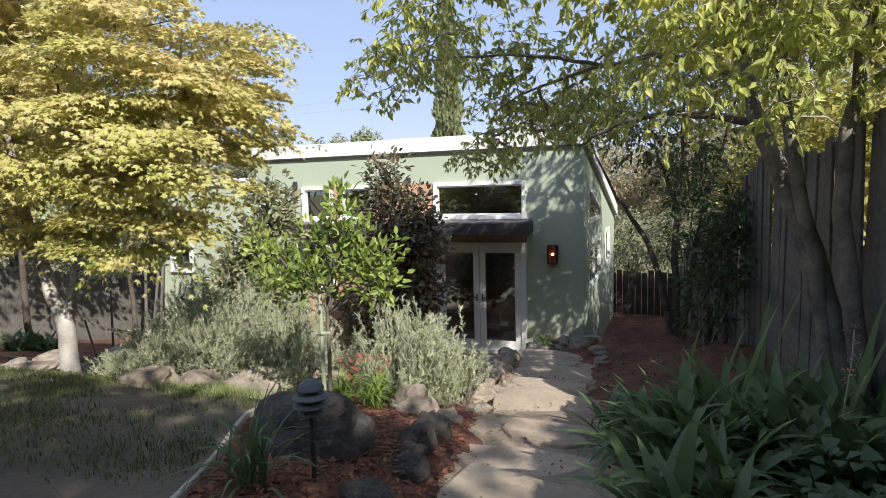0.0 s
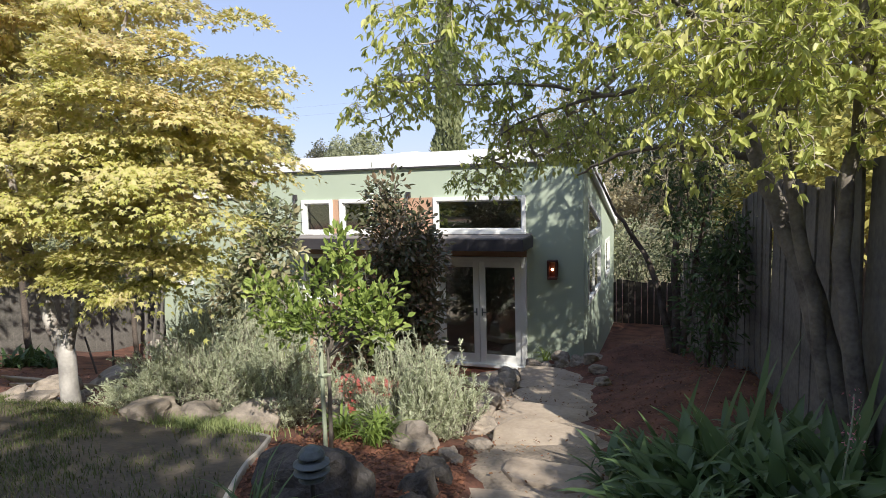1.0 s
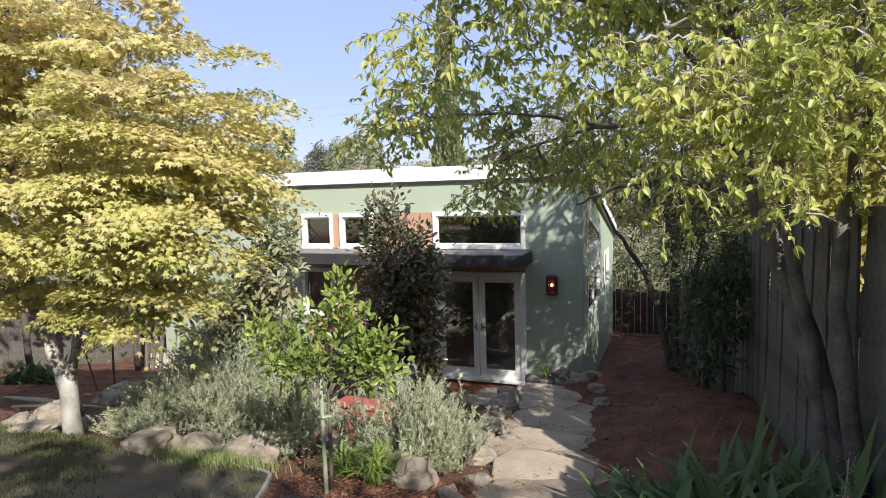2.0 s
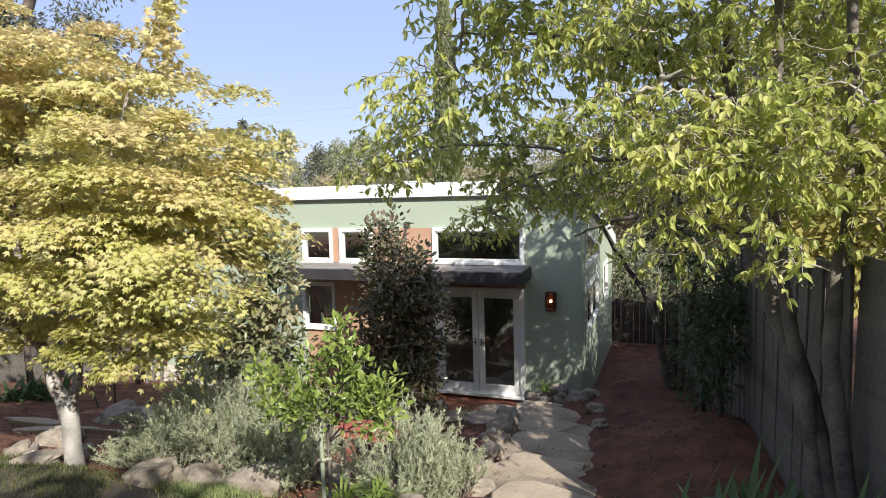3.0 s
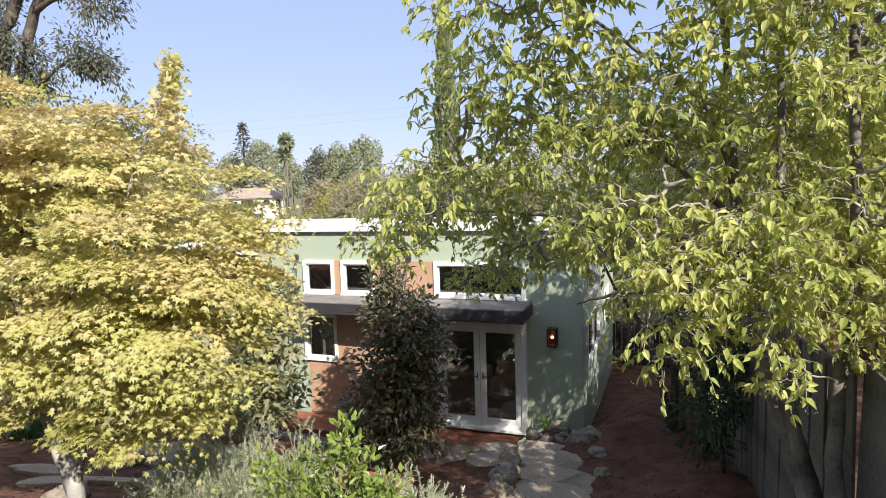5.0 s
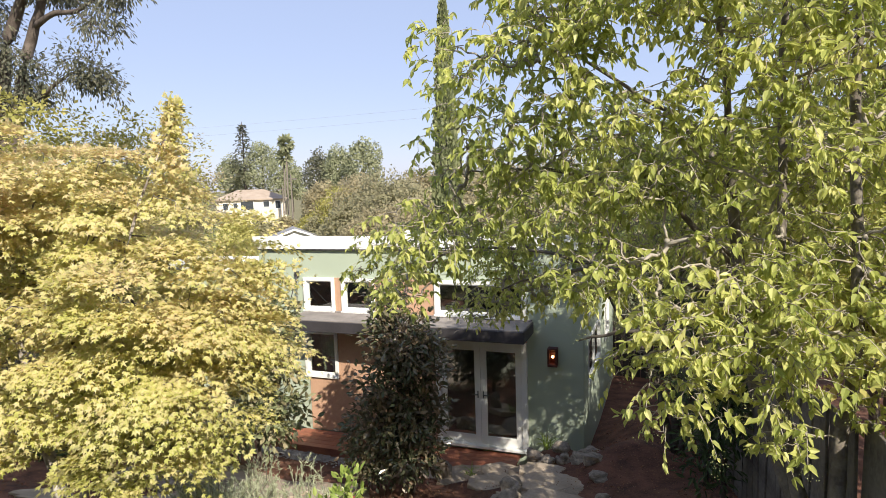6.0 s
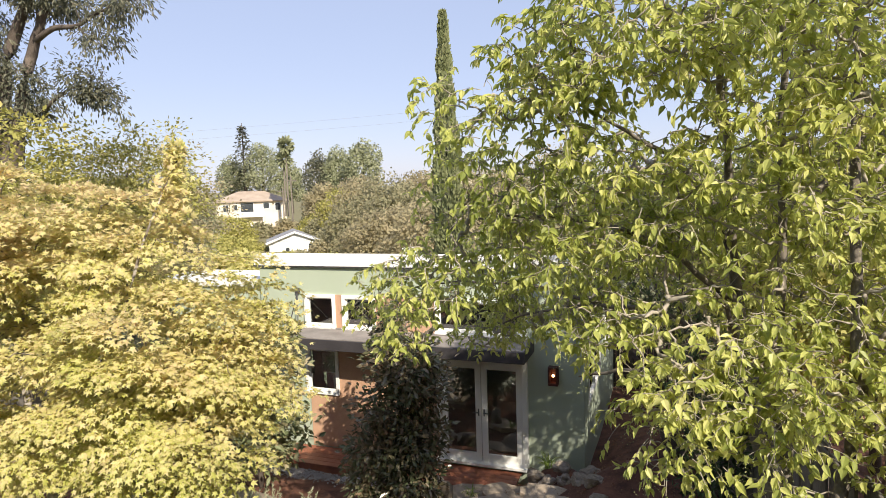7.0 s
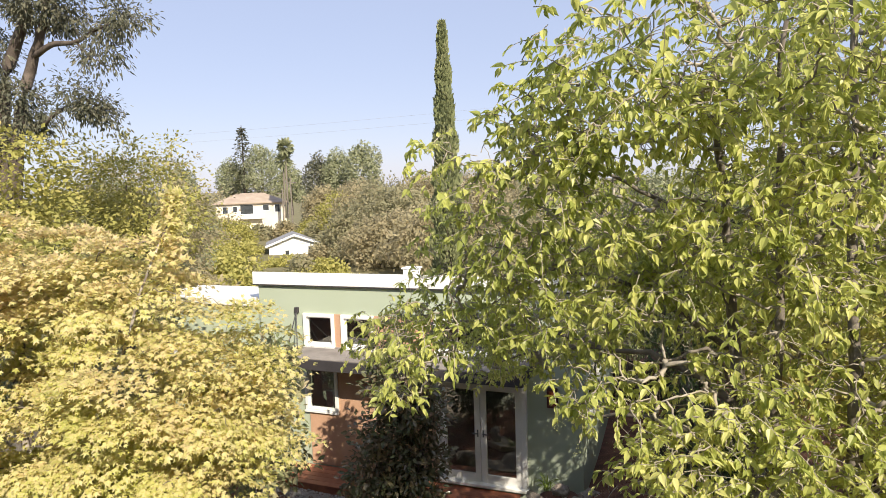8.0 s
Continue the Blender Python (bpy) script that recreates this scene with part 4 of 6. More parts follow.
solid("lawn_edging", (ev, ef), M_CURB, "pale curved edging strip round the lawn", "edging", kind="structure", smooth=False)


def blades(x, y, z, tall, wide, lean, segments=3):
    """Grass-like blades: narrow strips that bend over."""
    n = len(x)
    a = rng.uniform(0, 2 * np.pi, n)
    h = tall * rng.uniform(0.5, 1.2, n)
    l = lean * rng.uniform(0.2, 1.2, n) * h
    t = np.linspace(0, 1, segments + 1)
    cx = x[:, None] + np.cos(a)[:, None] * l[:, None] * t ** 2
    cy = y[:, None] + np.sin(a)[:, None] * l[:, None] * t ** 2
    cz = z[:, None] + h[:, None] * (t - 0.25 * lean * t ** 2)
    w = wide * (1 - t ** 2 * 0.92)
    ox, oy = -np.sin(a)[:, None] * w, np.cos(a)[:, None] * w
    v = np.stack([np.stack([cx - ox, cy - oy, cz], -1), np.stack([cx + ox, cy + oy, cz], -1)], 2)
    per = 2 * (segments + 1)
    f = np.array([(2 * s, 2 * s + 1, 2 * s + 3, 2 * s + 2) for s in range(segments)])
    return v.reshape(-1, 3), (f[None] + (np.arange(n) * per)[:, None, None]).reshape(-1, 4)


gx, gy = rng.uniform(-7.5, -0.3, 110000), rng.uniform(-12.0, -6.95, 110000)
patch = np.sin(gx * 2.1 + 1.3 * np.sin(gy * 1.7)) * np.cos(gy * 2.6 + gx) + 0.6 * np.sin(gx * 5.3) * np.sin(gy * 4.1)
keep = (gx < np.where(gy > -9.6, lawn_right(gy), -0.28) - 0.04) & (patch + rng.normal(0, 0.4, 110000) > 0.0)
gx, gy = gx[keep], gy[keep]
solid("grass", blades(gx, gy, ground_z(gx, gy) + 0.02, 0.055, 0.003, 0.7, 2), L_GRASS, "short patchy dry grass on the lawn", "grass", kind="stuff")
gx, gy = rng.normal(-2.25, 0.28, 1500), rng.normal(-6.98, 0.12, 1500)
solid("grass_tuft", blades(gx, gy, ground_z(gx, gy), 0.12, 0.004, 0.7, 3), L_TUFT, "bright green grass tufts at the foot of the rosemary", "grass", kind="stuff")

# ---- planting ----


def strap_mesh(name, length, width, arch, segments=7, fold=0.25, sway=0.0):
    """One strap leaf that rises and bends over, with a keel."""
    t = np.linspace(0, 1, segments + 1)
    ang = radians(86) - arch * t ** 1.25
    s = length / segments
    px = np.concatenate([[0], np.cumsum(np.cos(ang[:-1]) * s)])
    pz = np.concatenate([[0], np.cumsum(np.sin(ang[:-1]) * s)])
    w = width * np.clip(np.minimum(0.55 + t * 1.6, 1.0) * (1 - t ** 3.5), 0.03, 1) / 2
    m = sway * length * t ** 2
    v = np.concatenate([np.column_stack([px, m - w, pz + w * fold]), np.column_stack([px, m, pz]), np.column_stack([px, m + w, pz + w * fold])])
    n = segments + 1
    f = np.array([(k * n + i, k * n + i + 1, (k + 1) * n + i + 1, (k + 1) * n + i) for k in range(2) for i in range(segments)])
    return npmesh(name, v, f, True)


STRAPS = [strap_mesh("leaf", L, W, A, sway=S) for L, W, A, S in [(0.46, .060, 1.2, .12), (0.42, .056, 1.9, -.16), (0.48, .062, 0.8, -.08), (0.40, .052, 2.5, .14), (0.45, .058, 1.5, -.12), (0.72, .056, 0.30, .04), (0.38, .050, 1.7, .2), (0.46, .058, 2.0, .08), (0.44, .060, 0.7, -.15)]]
for me in STRAPS:
    me.materials.append(L_STRAP)


def agapanthus(x, y, count, scale, upright=False):
    z = float(ground_z(x, y))
    ob = thing("agapanthus", (x, y, z), "clump of dark green strap leaves in the shade", "plant", "agapanthus clumps")
    count = int(count * 4.2)
    for i in range(count):
        me = STRAPS[(0, 1, 2, 3, 4, 6, 7, 8)[int(rng.integers(0, 8))]] if not (upright and i < 5) else STRAPS[5]
        a = 360 * i / count * 3 + rng.uniform(-25, 25)
        s = scale * rng.uniform(0.6, 1.2)
        part("leaf", me, None, ob, at=pose(rng.normal(0, .12), rng.normal(0, .12), -0.02, 0, rng.uniform(-4, 46) if me is not STRAPS[5] else rng.uniform(0, 14), a) @ Matrix.Diagonal((s, s * rng.uniform(.85, 1.2), s, 1)))
    return ob


for x, y, n, size, u in [(1.16, -6.95, 28, .85, 0), (1.45, -7.3, 34, 1.15, 1), (1.78, -7.0, 34, 1.2, 1), (1.38, -7.95, 34, 1.1, 0), (1.75, -7.85, 36, 1.15, 0), (2.15, -7.45, 32, 1.2, 1), (2.0, -6.6, 28, 1.1, 0),
                         (2.2, -6.8, 28, 1.15, 0), (1.45, -8.55, 32, .95, 0), (2.12, -8.0, 30, 1.1, 0), (1.6, -7.6, 26, 1.2, 0), (2.22, -7.2, 26, 1.15, 1), (1.22, -7.2, 28, .95, 0)]:
    agapanthus(x, y, n, size * (0.98 if x > 1.4 else 0.9), u)
for x, y in [(-9.3, -3.9), (-9.0, -3.45), (-9.6, -3.4), (-9.75, -4.3)]:
    ob = agapanthus(x, y, 16, .95)
    ob["label"] = "clump of green strap leaves before the fence"
    ob["group"] = "strap-leaved clumps by the fence"

THIN = [strap_mesh("leaf", L, W, A, 7, 0.5) for L, W, A in [(0.62, .022, 1.9), (0.7, .02, 1.3), (0.6, .018, 2.6), (0.62, .03, .35)]]
for me in THIN:
    me.materials.append(L_STRAP)
LIL = [strap_mesh("leaf", L, W, A, 6, 0.4) for L, W, A in [(0.42, .022, 2.1), (0.38, .02, 2.7), (0.45, .02, 1.5)]]
for me in LIL:
    me.materials.append(L_LILY)


def tufts(name, x, y, count, meshes, label, group, stiff=0, scale=1.0, tilt=20):
    z = float(ground_z(x, y))
    ob = thing(name, (x, y, z), label, "plant", group)
    for i in range(count):
        me = meshes[-1] if i < stiff else meshes[int(rng.integers(0, max(1, len(meshes) - 1)))]
        s = scale * rng.uniform(0.7, 1.2)
        part("leaf", me, None, ob, at=pose(rng.normal(0, .035), rng.normal(0, .035), -0.01, 0, rng.uniform(-8, tilt if i >= stiff else 16), 360 * i / count * 2 + rng.uniform(-20, 20)) @ Matrix.Diagonal((s, s, s, 1)))


tufts("iris_clump", -0.26, -8.92, 50, THIN, "dark arching iris leaves beside the lawn edging", "", 7, 0.66, 50)
for x, y, s in [(-0.98, -6.95, 1.0), (-0.78, -6.72, 1.0), (-0.70, -7.0, .9)]:
    tufts("day_lily", x, y, 40, LIL, "bright green day lily clump between rocks", "day lilies", 0, s)
tufts("day_lily", -0.66, -0.34, 30, LIL, "small green lily by the corner of the house", "day lilies", 0, 0.85)
tufts("day_lily", -1.75, -1.55, 24, LIL, "small green lily before the step", "day lilies", 0, 0.7)


def herb_bush(name, x, y, rx, ry, tall, stems, label, leaf=L_ROSE, needles=92, size=0.036):
    """A bush of upright spires set with narrow leaves."""
    z0 = float(ground_z(x, y))
    ob = thing(name, (x, y, z0), label, "bush")
    clumps = max(7, stems // 26)
    a, r = rng.uniform(0, 2 * np.pi, clumps), np.sqrt(rng.random(clumps))
    tip = np.column_stack([x + rx * r * np.cos(a), y + ry * r * np.sin(a)])
    high = tall * (1 - 0.5 * r ** 2.5) * rng.uniform(0.45, 1.15, clumps)
    w = rng.integers(0, clumps, stems)
    q = rng.normal(0, 0.085, (stems, 2))
    ex, ey = tip[w, 0] + q[:, 0], tip[w, 1] + q[:, 1]
    bx, by = x + 0.45 * (tip[w, 0] - x) + 0.3 * q[:, 0], y + 0.45 * (tip[w, 1] - y) + 0.3 * q[:, 1]
    top = high[w] * rng.uniform(0.5, 1.12, stems)
    wood, pts, ways = [], [], []
    for i in range(stems):
        p = bend((bx[i], by[i], z0), (ex[i], ey[i], z0 + top[i]), 0.0, 0.10, 6)
        p[1:5, :2] += (np.array([ex[i], ey[i]]) - p[1:5, :2]) * np.array([[.04], [.08], [.10], [.05]])
        if i % 2 == 0:
            wood.append(tube(p, np.linspace(.006, .002, 6), 4))
        t = 1 - 0.62 * rng.random(needles) ** 1.2
        q = np.column_stack([np.interp(t, np.linspace(0, 1, 6), p[:, k]) for k in range(3)])
        pts.append(q)
        u = p[-1] - p[-2]
        u /= np.linalg.norm(u)
        ways.append(rng.normal(0, 0.45, (needles, 3)) + u * 0.8)
    pts, ways = np.concatenate(pts), np.concatenate(ways)
    tagged(part("stem_mass", join(wood), M_BARK, ob), kind="stuff")
    part("foliage", leaves(pts, ways, rng.normal(0, 1, (len(pts), 3)), size * rng.uniform(.6, 1.25, len(pts)), (NEEDLE[0] * np.array([1.15, 1, 1]), NEEDLE[1])), leaf, ob)


herb_bush("rosemary_bush", -2.85, -6.15, 1.0, .6, 1.1, 700, "sprawling grey-green rosemary bush beside the lawn")
herb_bush("rosemary_bush", -1.98, -6.1, .55, .5, 1.0, 420, "sprawling grey-green rosemary bush beside the lawn")
herb_bush("rosemary_bush", -3.5, -6.35, .45, .4, .62, 220, "low grey-green rosemary trailing over rocks")
herb_bush("rosemary_bush", -0.72, -6.25, .50, .44, .96, 470, "upright grey-green rosemary bush beside the path")
herb_bush("rosemary_bush", -0.42, -6.0, .27, .28, .78, 170, "low grey-green rosemary beside the path")

# citrus sapling with its stake
cb = (-0.84, -7.36, float(ground_z(-0.84, -7.36)))
tree("citrus_sapling", cb, (-0.80, -7.4, 2.52), 0.014, [((-0.80, -7.4, 2.55), (.28, .24, .16)), ((-1.12, -7.4, 2.58), (.18, .18, .13)), ((-1.25, -7.45, 2.70), (.10, .1, .10)), ((-0.50, -7.4, 2.58), (.16, .16, .12)), ((-0.36, -7.42, 2.70), (.09, .09, .09)), ((-0.72, -7.4, 2.80), (.13, .13, .12)), ((-0.92, -7.35, 2.78), (.10, .1, .1)), ((-0.55, -7.38, 2.82), (.08, .08, .09)), ((-0.66, -7.4, 2.98), (.08, .08, .12)), ((-1.18, -7.4, 2.45), (.14, .14, .10)), ((-0.95, -7.4, 2.42), (.16, .16, .10)), ((-0.42, -7.4, 2.48), (.12, .12, .10))],
     230, 6, 0.064, 0.042, BROAD, M_BARKMID, L_CITRUS, "young citrus tree with glossy bright green leaves", droop=-0.75, flat=0.9, shell=0.3, twig_r=0.002, jitter=0.6, most=0.008, ups=0.9, uneven=0.5, twig_bark=M_BARKMID)
stake = thing("plant_stake", (-0.85, -7.41, cb[2]), "pale green-grey wooden stake beside the sapling", "stake")
part("stake_post", tube([(-0.85, -7.41, cb[2] - 0.05), (-0.85, -7.42, cb[2] + 0.95)], [0.015, 0.014], 8), M_STAKE, stake)
part("tie", tube([(-0.875, -7.41, cb[2] + .55), (-0.84, -7.435, cb[2] + .56), (-0.81, -7.37, cb[2] + .55)], [.012, .012, .012], 6), M_STAKE, stake)

# magnolias by the house
tree("magnolia_tree", (-2.42, -2.5, float(ground_z(-2.42, -2.5))), (-2.4, -2.5, 1.4), 0.045,
     [((-2.71, -2.5, 3.25), (.26, .28, .36)), ((-2.46, -2.5, 2.72), (.55, .48, .40)), ((-2.21, -2.5, 2.27), (.40, .40, .4)), ((-2.71, -2.5, 1.97), (.46, .48, .48)), ((-2.26, -2.5, 1.57), (.40, .42, .42)), ((-2.91, -2.55, 1.32), (.50, .5, .48)), ((-2.36, -2.6, .97), (.48, .5, .42)), ((-2.98, -2.6, .82), (.55, .5, .36))],
     760, 9, 0.115, 0.085, BROAD, M_BARKDK, L_MAGN, "dark bronze-leaved columnar magnolia before the house", droop=0.05, flat=0.9, shell=0.3, uneven=0.5, ups=0.8)
tree("magnolia_shrub", (-5.4, -2.4, float(ground_z(-5.4, -2.4))), (-5.4, -2.4, 1.2), 0.04,
     [((-4.95, -2.4, 2.95), (.40, .4, .42)), ((-5.0, -2.4, 2.25), (.58, .5, .5)), ((-5.5, -2.4, 1.7), (.6, .55, .5)), ((-4.85, -2.4, 1.3), (.42, .45, .45)), ((-6.15, -2.4, 1.05), (.55, .5, .38)), ((-5.35, -2.4, .95), (.6, .5, .4))],
     330, 10, 0.15, 0.09, BROAD, M_BARKDK, L_SHRUB, "olive and bronze leaved shrub before the pale wall", droop=-0.1, flat=0.9, shell=0.3, uneven=0.5)

# the maple
mz = float(ground_z(-3.92, -6.9))
maple_lobes = [((-3.9, -6.8, 4.1), (1.75, 1.6, 1.1)), ((-2.8, -6.9, 4.05), (.92, .9, .6)), ((-2.6, -7.1, 3.4), (.72, .65, .3)), ((-3.4, -7.1, 3.4), (.95, .6, .38)), ((-4.9, -7.0, 3.9), (1.3, 1.2, 1.1)),
               ((-3.35, -7.0, 4.95), (.8, .75, .5)), ((-4.2, -7.0, 5.1), (1.0, 1.0, .5)), ((-2.35, -6.85, 3.8), (.6, .6, .4)), ((-2.2, -6.7, 4.15), (.42, .45, .3)), ((-2.15, -6.42, 4.63), (.28, .3, .16)), ((-1.94, -6.38, 4.28), (.28, .3, .16)), ((-2.05, -6.9, 3.22), (.30, .3, .12)), ((-2.50, -6.83, 2.85), (.32, .3, .12)), ((-2.86, -6.97, 2.78), (.32, .3, .12)),  ((-2.68, -6.74, 5.09), (.26, .3, .34)), ((-5.2, -7.3, 4.9), (.9, .8, .6)), ((-4.5, -7.2, 3.28), (.9, .7, .3)),
               ((-3.2, -7.1, 2.72), (.34, .3, .12)), ((-2.75, -7.2, 2.85), (.55, .45, .2)), ((-2.45, -7.0, 4.62), (.16, .16, .2)), ((-3.5, -6.95, 2.72), (.32, .3, .08)), ((-4.2, -6.95, 2.75), (.40, .35, .10)), ((-4.6, -7.1, 2.85), (.4, .35, .15))]
maple_limbs = [limb([(-3.93, -6.9, mz + 0.3), (-3.97, -6.87, 1.9)], .03, .03, 4), limb([(-3.965, -6.88, 1.84), (-4.06, -6.89, 2.1), (-4.25, -6.91, 2.56), (-4.5, -6.86, 3.19), (-4.58, -6.8, 3.7), (-4.69, -6.64, 4.7)], .078, .014),
               limb([(-3.95, -6.88, 1.86), (-3.90, -6.87, 2.1), (-3.80, -6.85, 2.44), (-3.72, -6.8, 2.85), (-3.79, -6.87, 3.4), (-3.83, -6.83, 3.85), (-3.98, -6.6, 4.7)], .05, .012), limb([(-3.80, -6.85, 2.46), (-3.4, -6.8, 2.75), (-3.0, -6.74, 2.98), (-2.7, -6.55, 3.35), (-2.5, -6.8, 3.9)], .028, .008),
               limb([(-4.26, -6.91, 2.58), (-4.7, -7.1, 3.0), (-5.1, -7.2, 3.6), (-5.2, -7.2, 4.5)], .035, .01), limb([(-3.79, -6.87, 3.4), (-3.3, -6.95, 3.9), (-2.9, -7.0, 4.6), (-2.62, -6.66, 5.64)], .026, .006)]
maple = tree("maple_tree", (-3.92, -6.9, mz), (-4.15, -6.88, 2.75), 0.07, maple_lobes, 560, 190, 0.064, 0.185, STAR, M_PALEBARK, L_MAPLE,
             "yellow autumn maple with a whitewashed trunk", droop=0.25, flat=0.09, shell=0.5, layers=0.36, twig_r=0.0032, outward=1.2, jitter=0.4, ups=0.36, limbs=maple_limbs, face=0.45, dome=0.2, uneven=0.3, most=0.016, twig_bark=M_BARKMID, spray=True)
tp = bend((-3.92, -6.9, mz - 0.05), (-3.965, -6.88, 2.05), 0, 0.006, 6)
part("painted_trunk", tube(tp, [0.092, 0.084, 0.080, 0.079, 0.078, 0.064], 14), M_LIME, maple, "whitewashed lower trunk", smooth=True)

k = rng.random((520, 1))
shoot = np.array([-2.68, -6.74, 5.09]) * (1 - k) + np.array([-2.62, -6.65, 5.78]) * k + rng.normal(0, 1, (520, 3)) * (0.085 - 0.045 * k) * [1, 1, .8]
tagged(part("shoot_mass", leaves(shoot, rng.normal(0, .6, (520, 3)) + [0, 0, .1], rng.normal(0, .6, (520, 3)) + [.2, -.3, 1], 0.085 * rng.uniform(.65, 1.2, 520), STAR), L_MAPLE, maple), kind="stuff")

# the broad tree over the path
pear_lobes = [((1.71, -6.8, 6.52), (1.25, 1.1, 0.43)), ((3.0, -5.4, 6.9), (1.4, 1.3, 0.7)), ((1.03, -6.8, 6.19), (0.69, 0.69, 0.41)), ((3.2, -4.0, 6.9), (1.6, 1.5, 0.8)),
              ((0.44, -6.8, 5.71), (0.59, 0.63, 0.5)), ((-0.12, -6.35, 5.3), (0.42, 0.42, 0.45)), ((-0.16, -6.8, 5.96), (0.2, 0.23, 0.18)), ((-0.66, -6.5, 4.1), (0.24, 0.24, 0.14)),
              ((0.1, -6.3, 4.75), (0.48, 0.45, 0.32)), ((-0.45, -6.6, 4.6), (0.36, 0.35, 0.35)), ((0.85, -6.6, 4.35), (0.42, 0.38, 0.3)), ((1.5, -6.7, 4.3), (0.52, 0.45, 0.38)),
              ((2.2, -6.6, 4.35), (0.7, 0.5, 0.45)), ((2.75, -6.3, 4.5), (0.6, 0.5, 0.5)), ((1.92, -6.95, 3.75), (0.2, 0.2, 0.5)), ((1.35, -6.8, 3.85), (0.4, 0.35, 0.45)),
              ((2.7, -6.7, 3.75), (0.45, 0.35, 0.45)), ((0.1, -4.4, 4.2), (0.8, 0.7, 0.45)), ((-0.4, -3.9, 3.8), (0.55, 0.5, 0.3)), ((0.5, -3.4, 3.9), (0.6, 0.6, 0.3)),
              ((2.3, -2.8, 5.1), (1.2, 1.1, 0.9)), ((1.2, -5.0, 5.2), (0.7, 0.7, 0.4)), ((0.61, -6.8, 6.12), (0.45, 0.45, 0.35)), ((1.86, -6.8, 5.62), (0.43, 0.34, 0.3)),
              ((3.7, -4.3, 5.6), (1.0, 1.1, 0.8)), ((0.75, -5.6, 5.1), (0.6, 0.5, 0.4)), ((3.5, -6.5, 4.7), (0.5, 0.6, 0.4)), ((1.43, -5.91, 5.07), (0.34, 0.34, 0.26)),
              ((1.93, -5.82, 5.12), (0.34, 0.34, 0.26)), ((2.34, -5.89, 5.04), (0.34, 0.34, 0.26)), ((2.57, -6.0, 5.25), (0.34, 0.34, 0.26)), ((1.07, -5.84, 4.96), (0.34, 0.34, 0.26)),
              ((1.3, -2.4, 4.5), (0.6, 0.6, 0.4)), ((2.7, -3.6, 4.9), (0.8, 0.8, 0.5)), ((2.1, -6.8, 6.05), (0.37, 0.35, 0.32)), ((1.68, -6.8, 6.16), (0.37, 0.35, 0.32)),
              ((1.23, -6.8, 6.15), (0.37, 0.35, 0.32)), ((2.31, -6.8, 5.71), (0.38, 0.36, 0.32)), ((3.9, -7.2, 5.3), (0.5, 0.5, 0.4)), ((3.3, -6.9, 5.6), (0.5, 0.5, 0.4))]
pear_limbs = [limb([(2.45, -6.52, 1.35), (2.37, -6.5, 1.93), (2.21, -6.34, 2.51), (2.04, -6.13, 3.07), (1.92, -5.87, 3.45), (1.85, -5.62, 4.02), (1.78, -5.5, 5.1), (1.65, -6.0, 5.9), (1.6, -6.5, 6.4)], .10, .016, 20),
              limb([(1.97, -5.5, 3.52), (1.34, -5.3, 3.69), (0.78, -5.1, 3.59), (0.5, -4.9, 3.45)], .034, .008), limb([(1.91, -5.4, 3.84), (1.5, -5.2, 4.12), (1.16, -5.1, 4.22), (0.76, -4.93, 4.17), (0.25, -4.81, 4.13), (-0.3, -4.7, 3.9)], .036, .008),
              limb([(2.41, -6.78, 1.35), (2.33, -6.76, 2.14), (2.25, -6.63, 3.14), (2.37, -6.49, 3.59), (2.4, -6.37, 5.35), (2.4, -6.15, 6.47), (2.4, -6.050000000000001, 7.2)], .062, .013, 18),
              limb([(2.34, -6.48, 1.35), (2.26, -6.46, 2.2), (2.06, -6.33, 3.14), (1.98, -6.17, 3.89), (2.04, -6.08, 5.33), (2.0, -6.1, 6.2), (2.0, -6.3, 6.7)], .055, .014, 18),
              limb([(1.84, -5.34, 4.6), (1.69, -5.38, 5.09), (1.45, -5.32, 5.46), (1.13, -5.4, 5.65), (0.85, -5.8, 5.85), (0.45, -6.3, 6.0)], .032, .008), limb([(2.18, -5.2, 4.9), (2.8, -4.8, 5.6), (3.3, -4.3, 6.4), (3.6, -4.1, 7.0)], .036, .01),
              limb([(1.92, -5.45, 3.7), (1.75, -5.9, 4.3), (1.6, -6.3, 4.6), (1.3, -6.7, 4.6)], .026, .006), limb([(2.37, -6.49, 3.6), (2.5, -6.3, 4.2), (2.4, -6.55, 4.6)], .024, .006), limb([(1.85, -5.3, 4.3), (1.2, -5.7, 4.9), (0.5, -6.1, 5.1), (-0.1, -6.4, 5.1)], .028, .006), limb([(2.17, -5.2, 4.2), (2.4, -4.2, 4.8), (2.4, -3.0, 5.2)], .03, .008)]
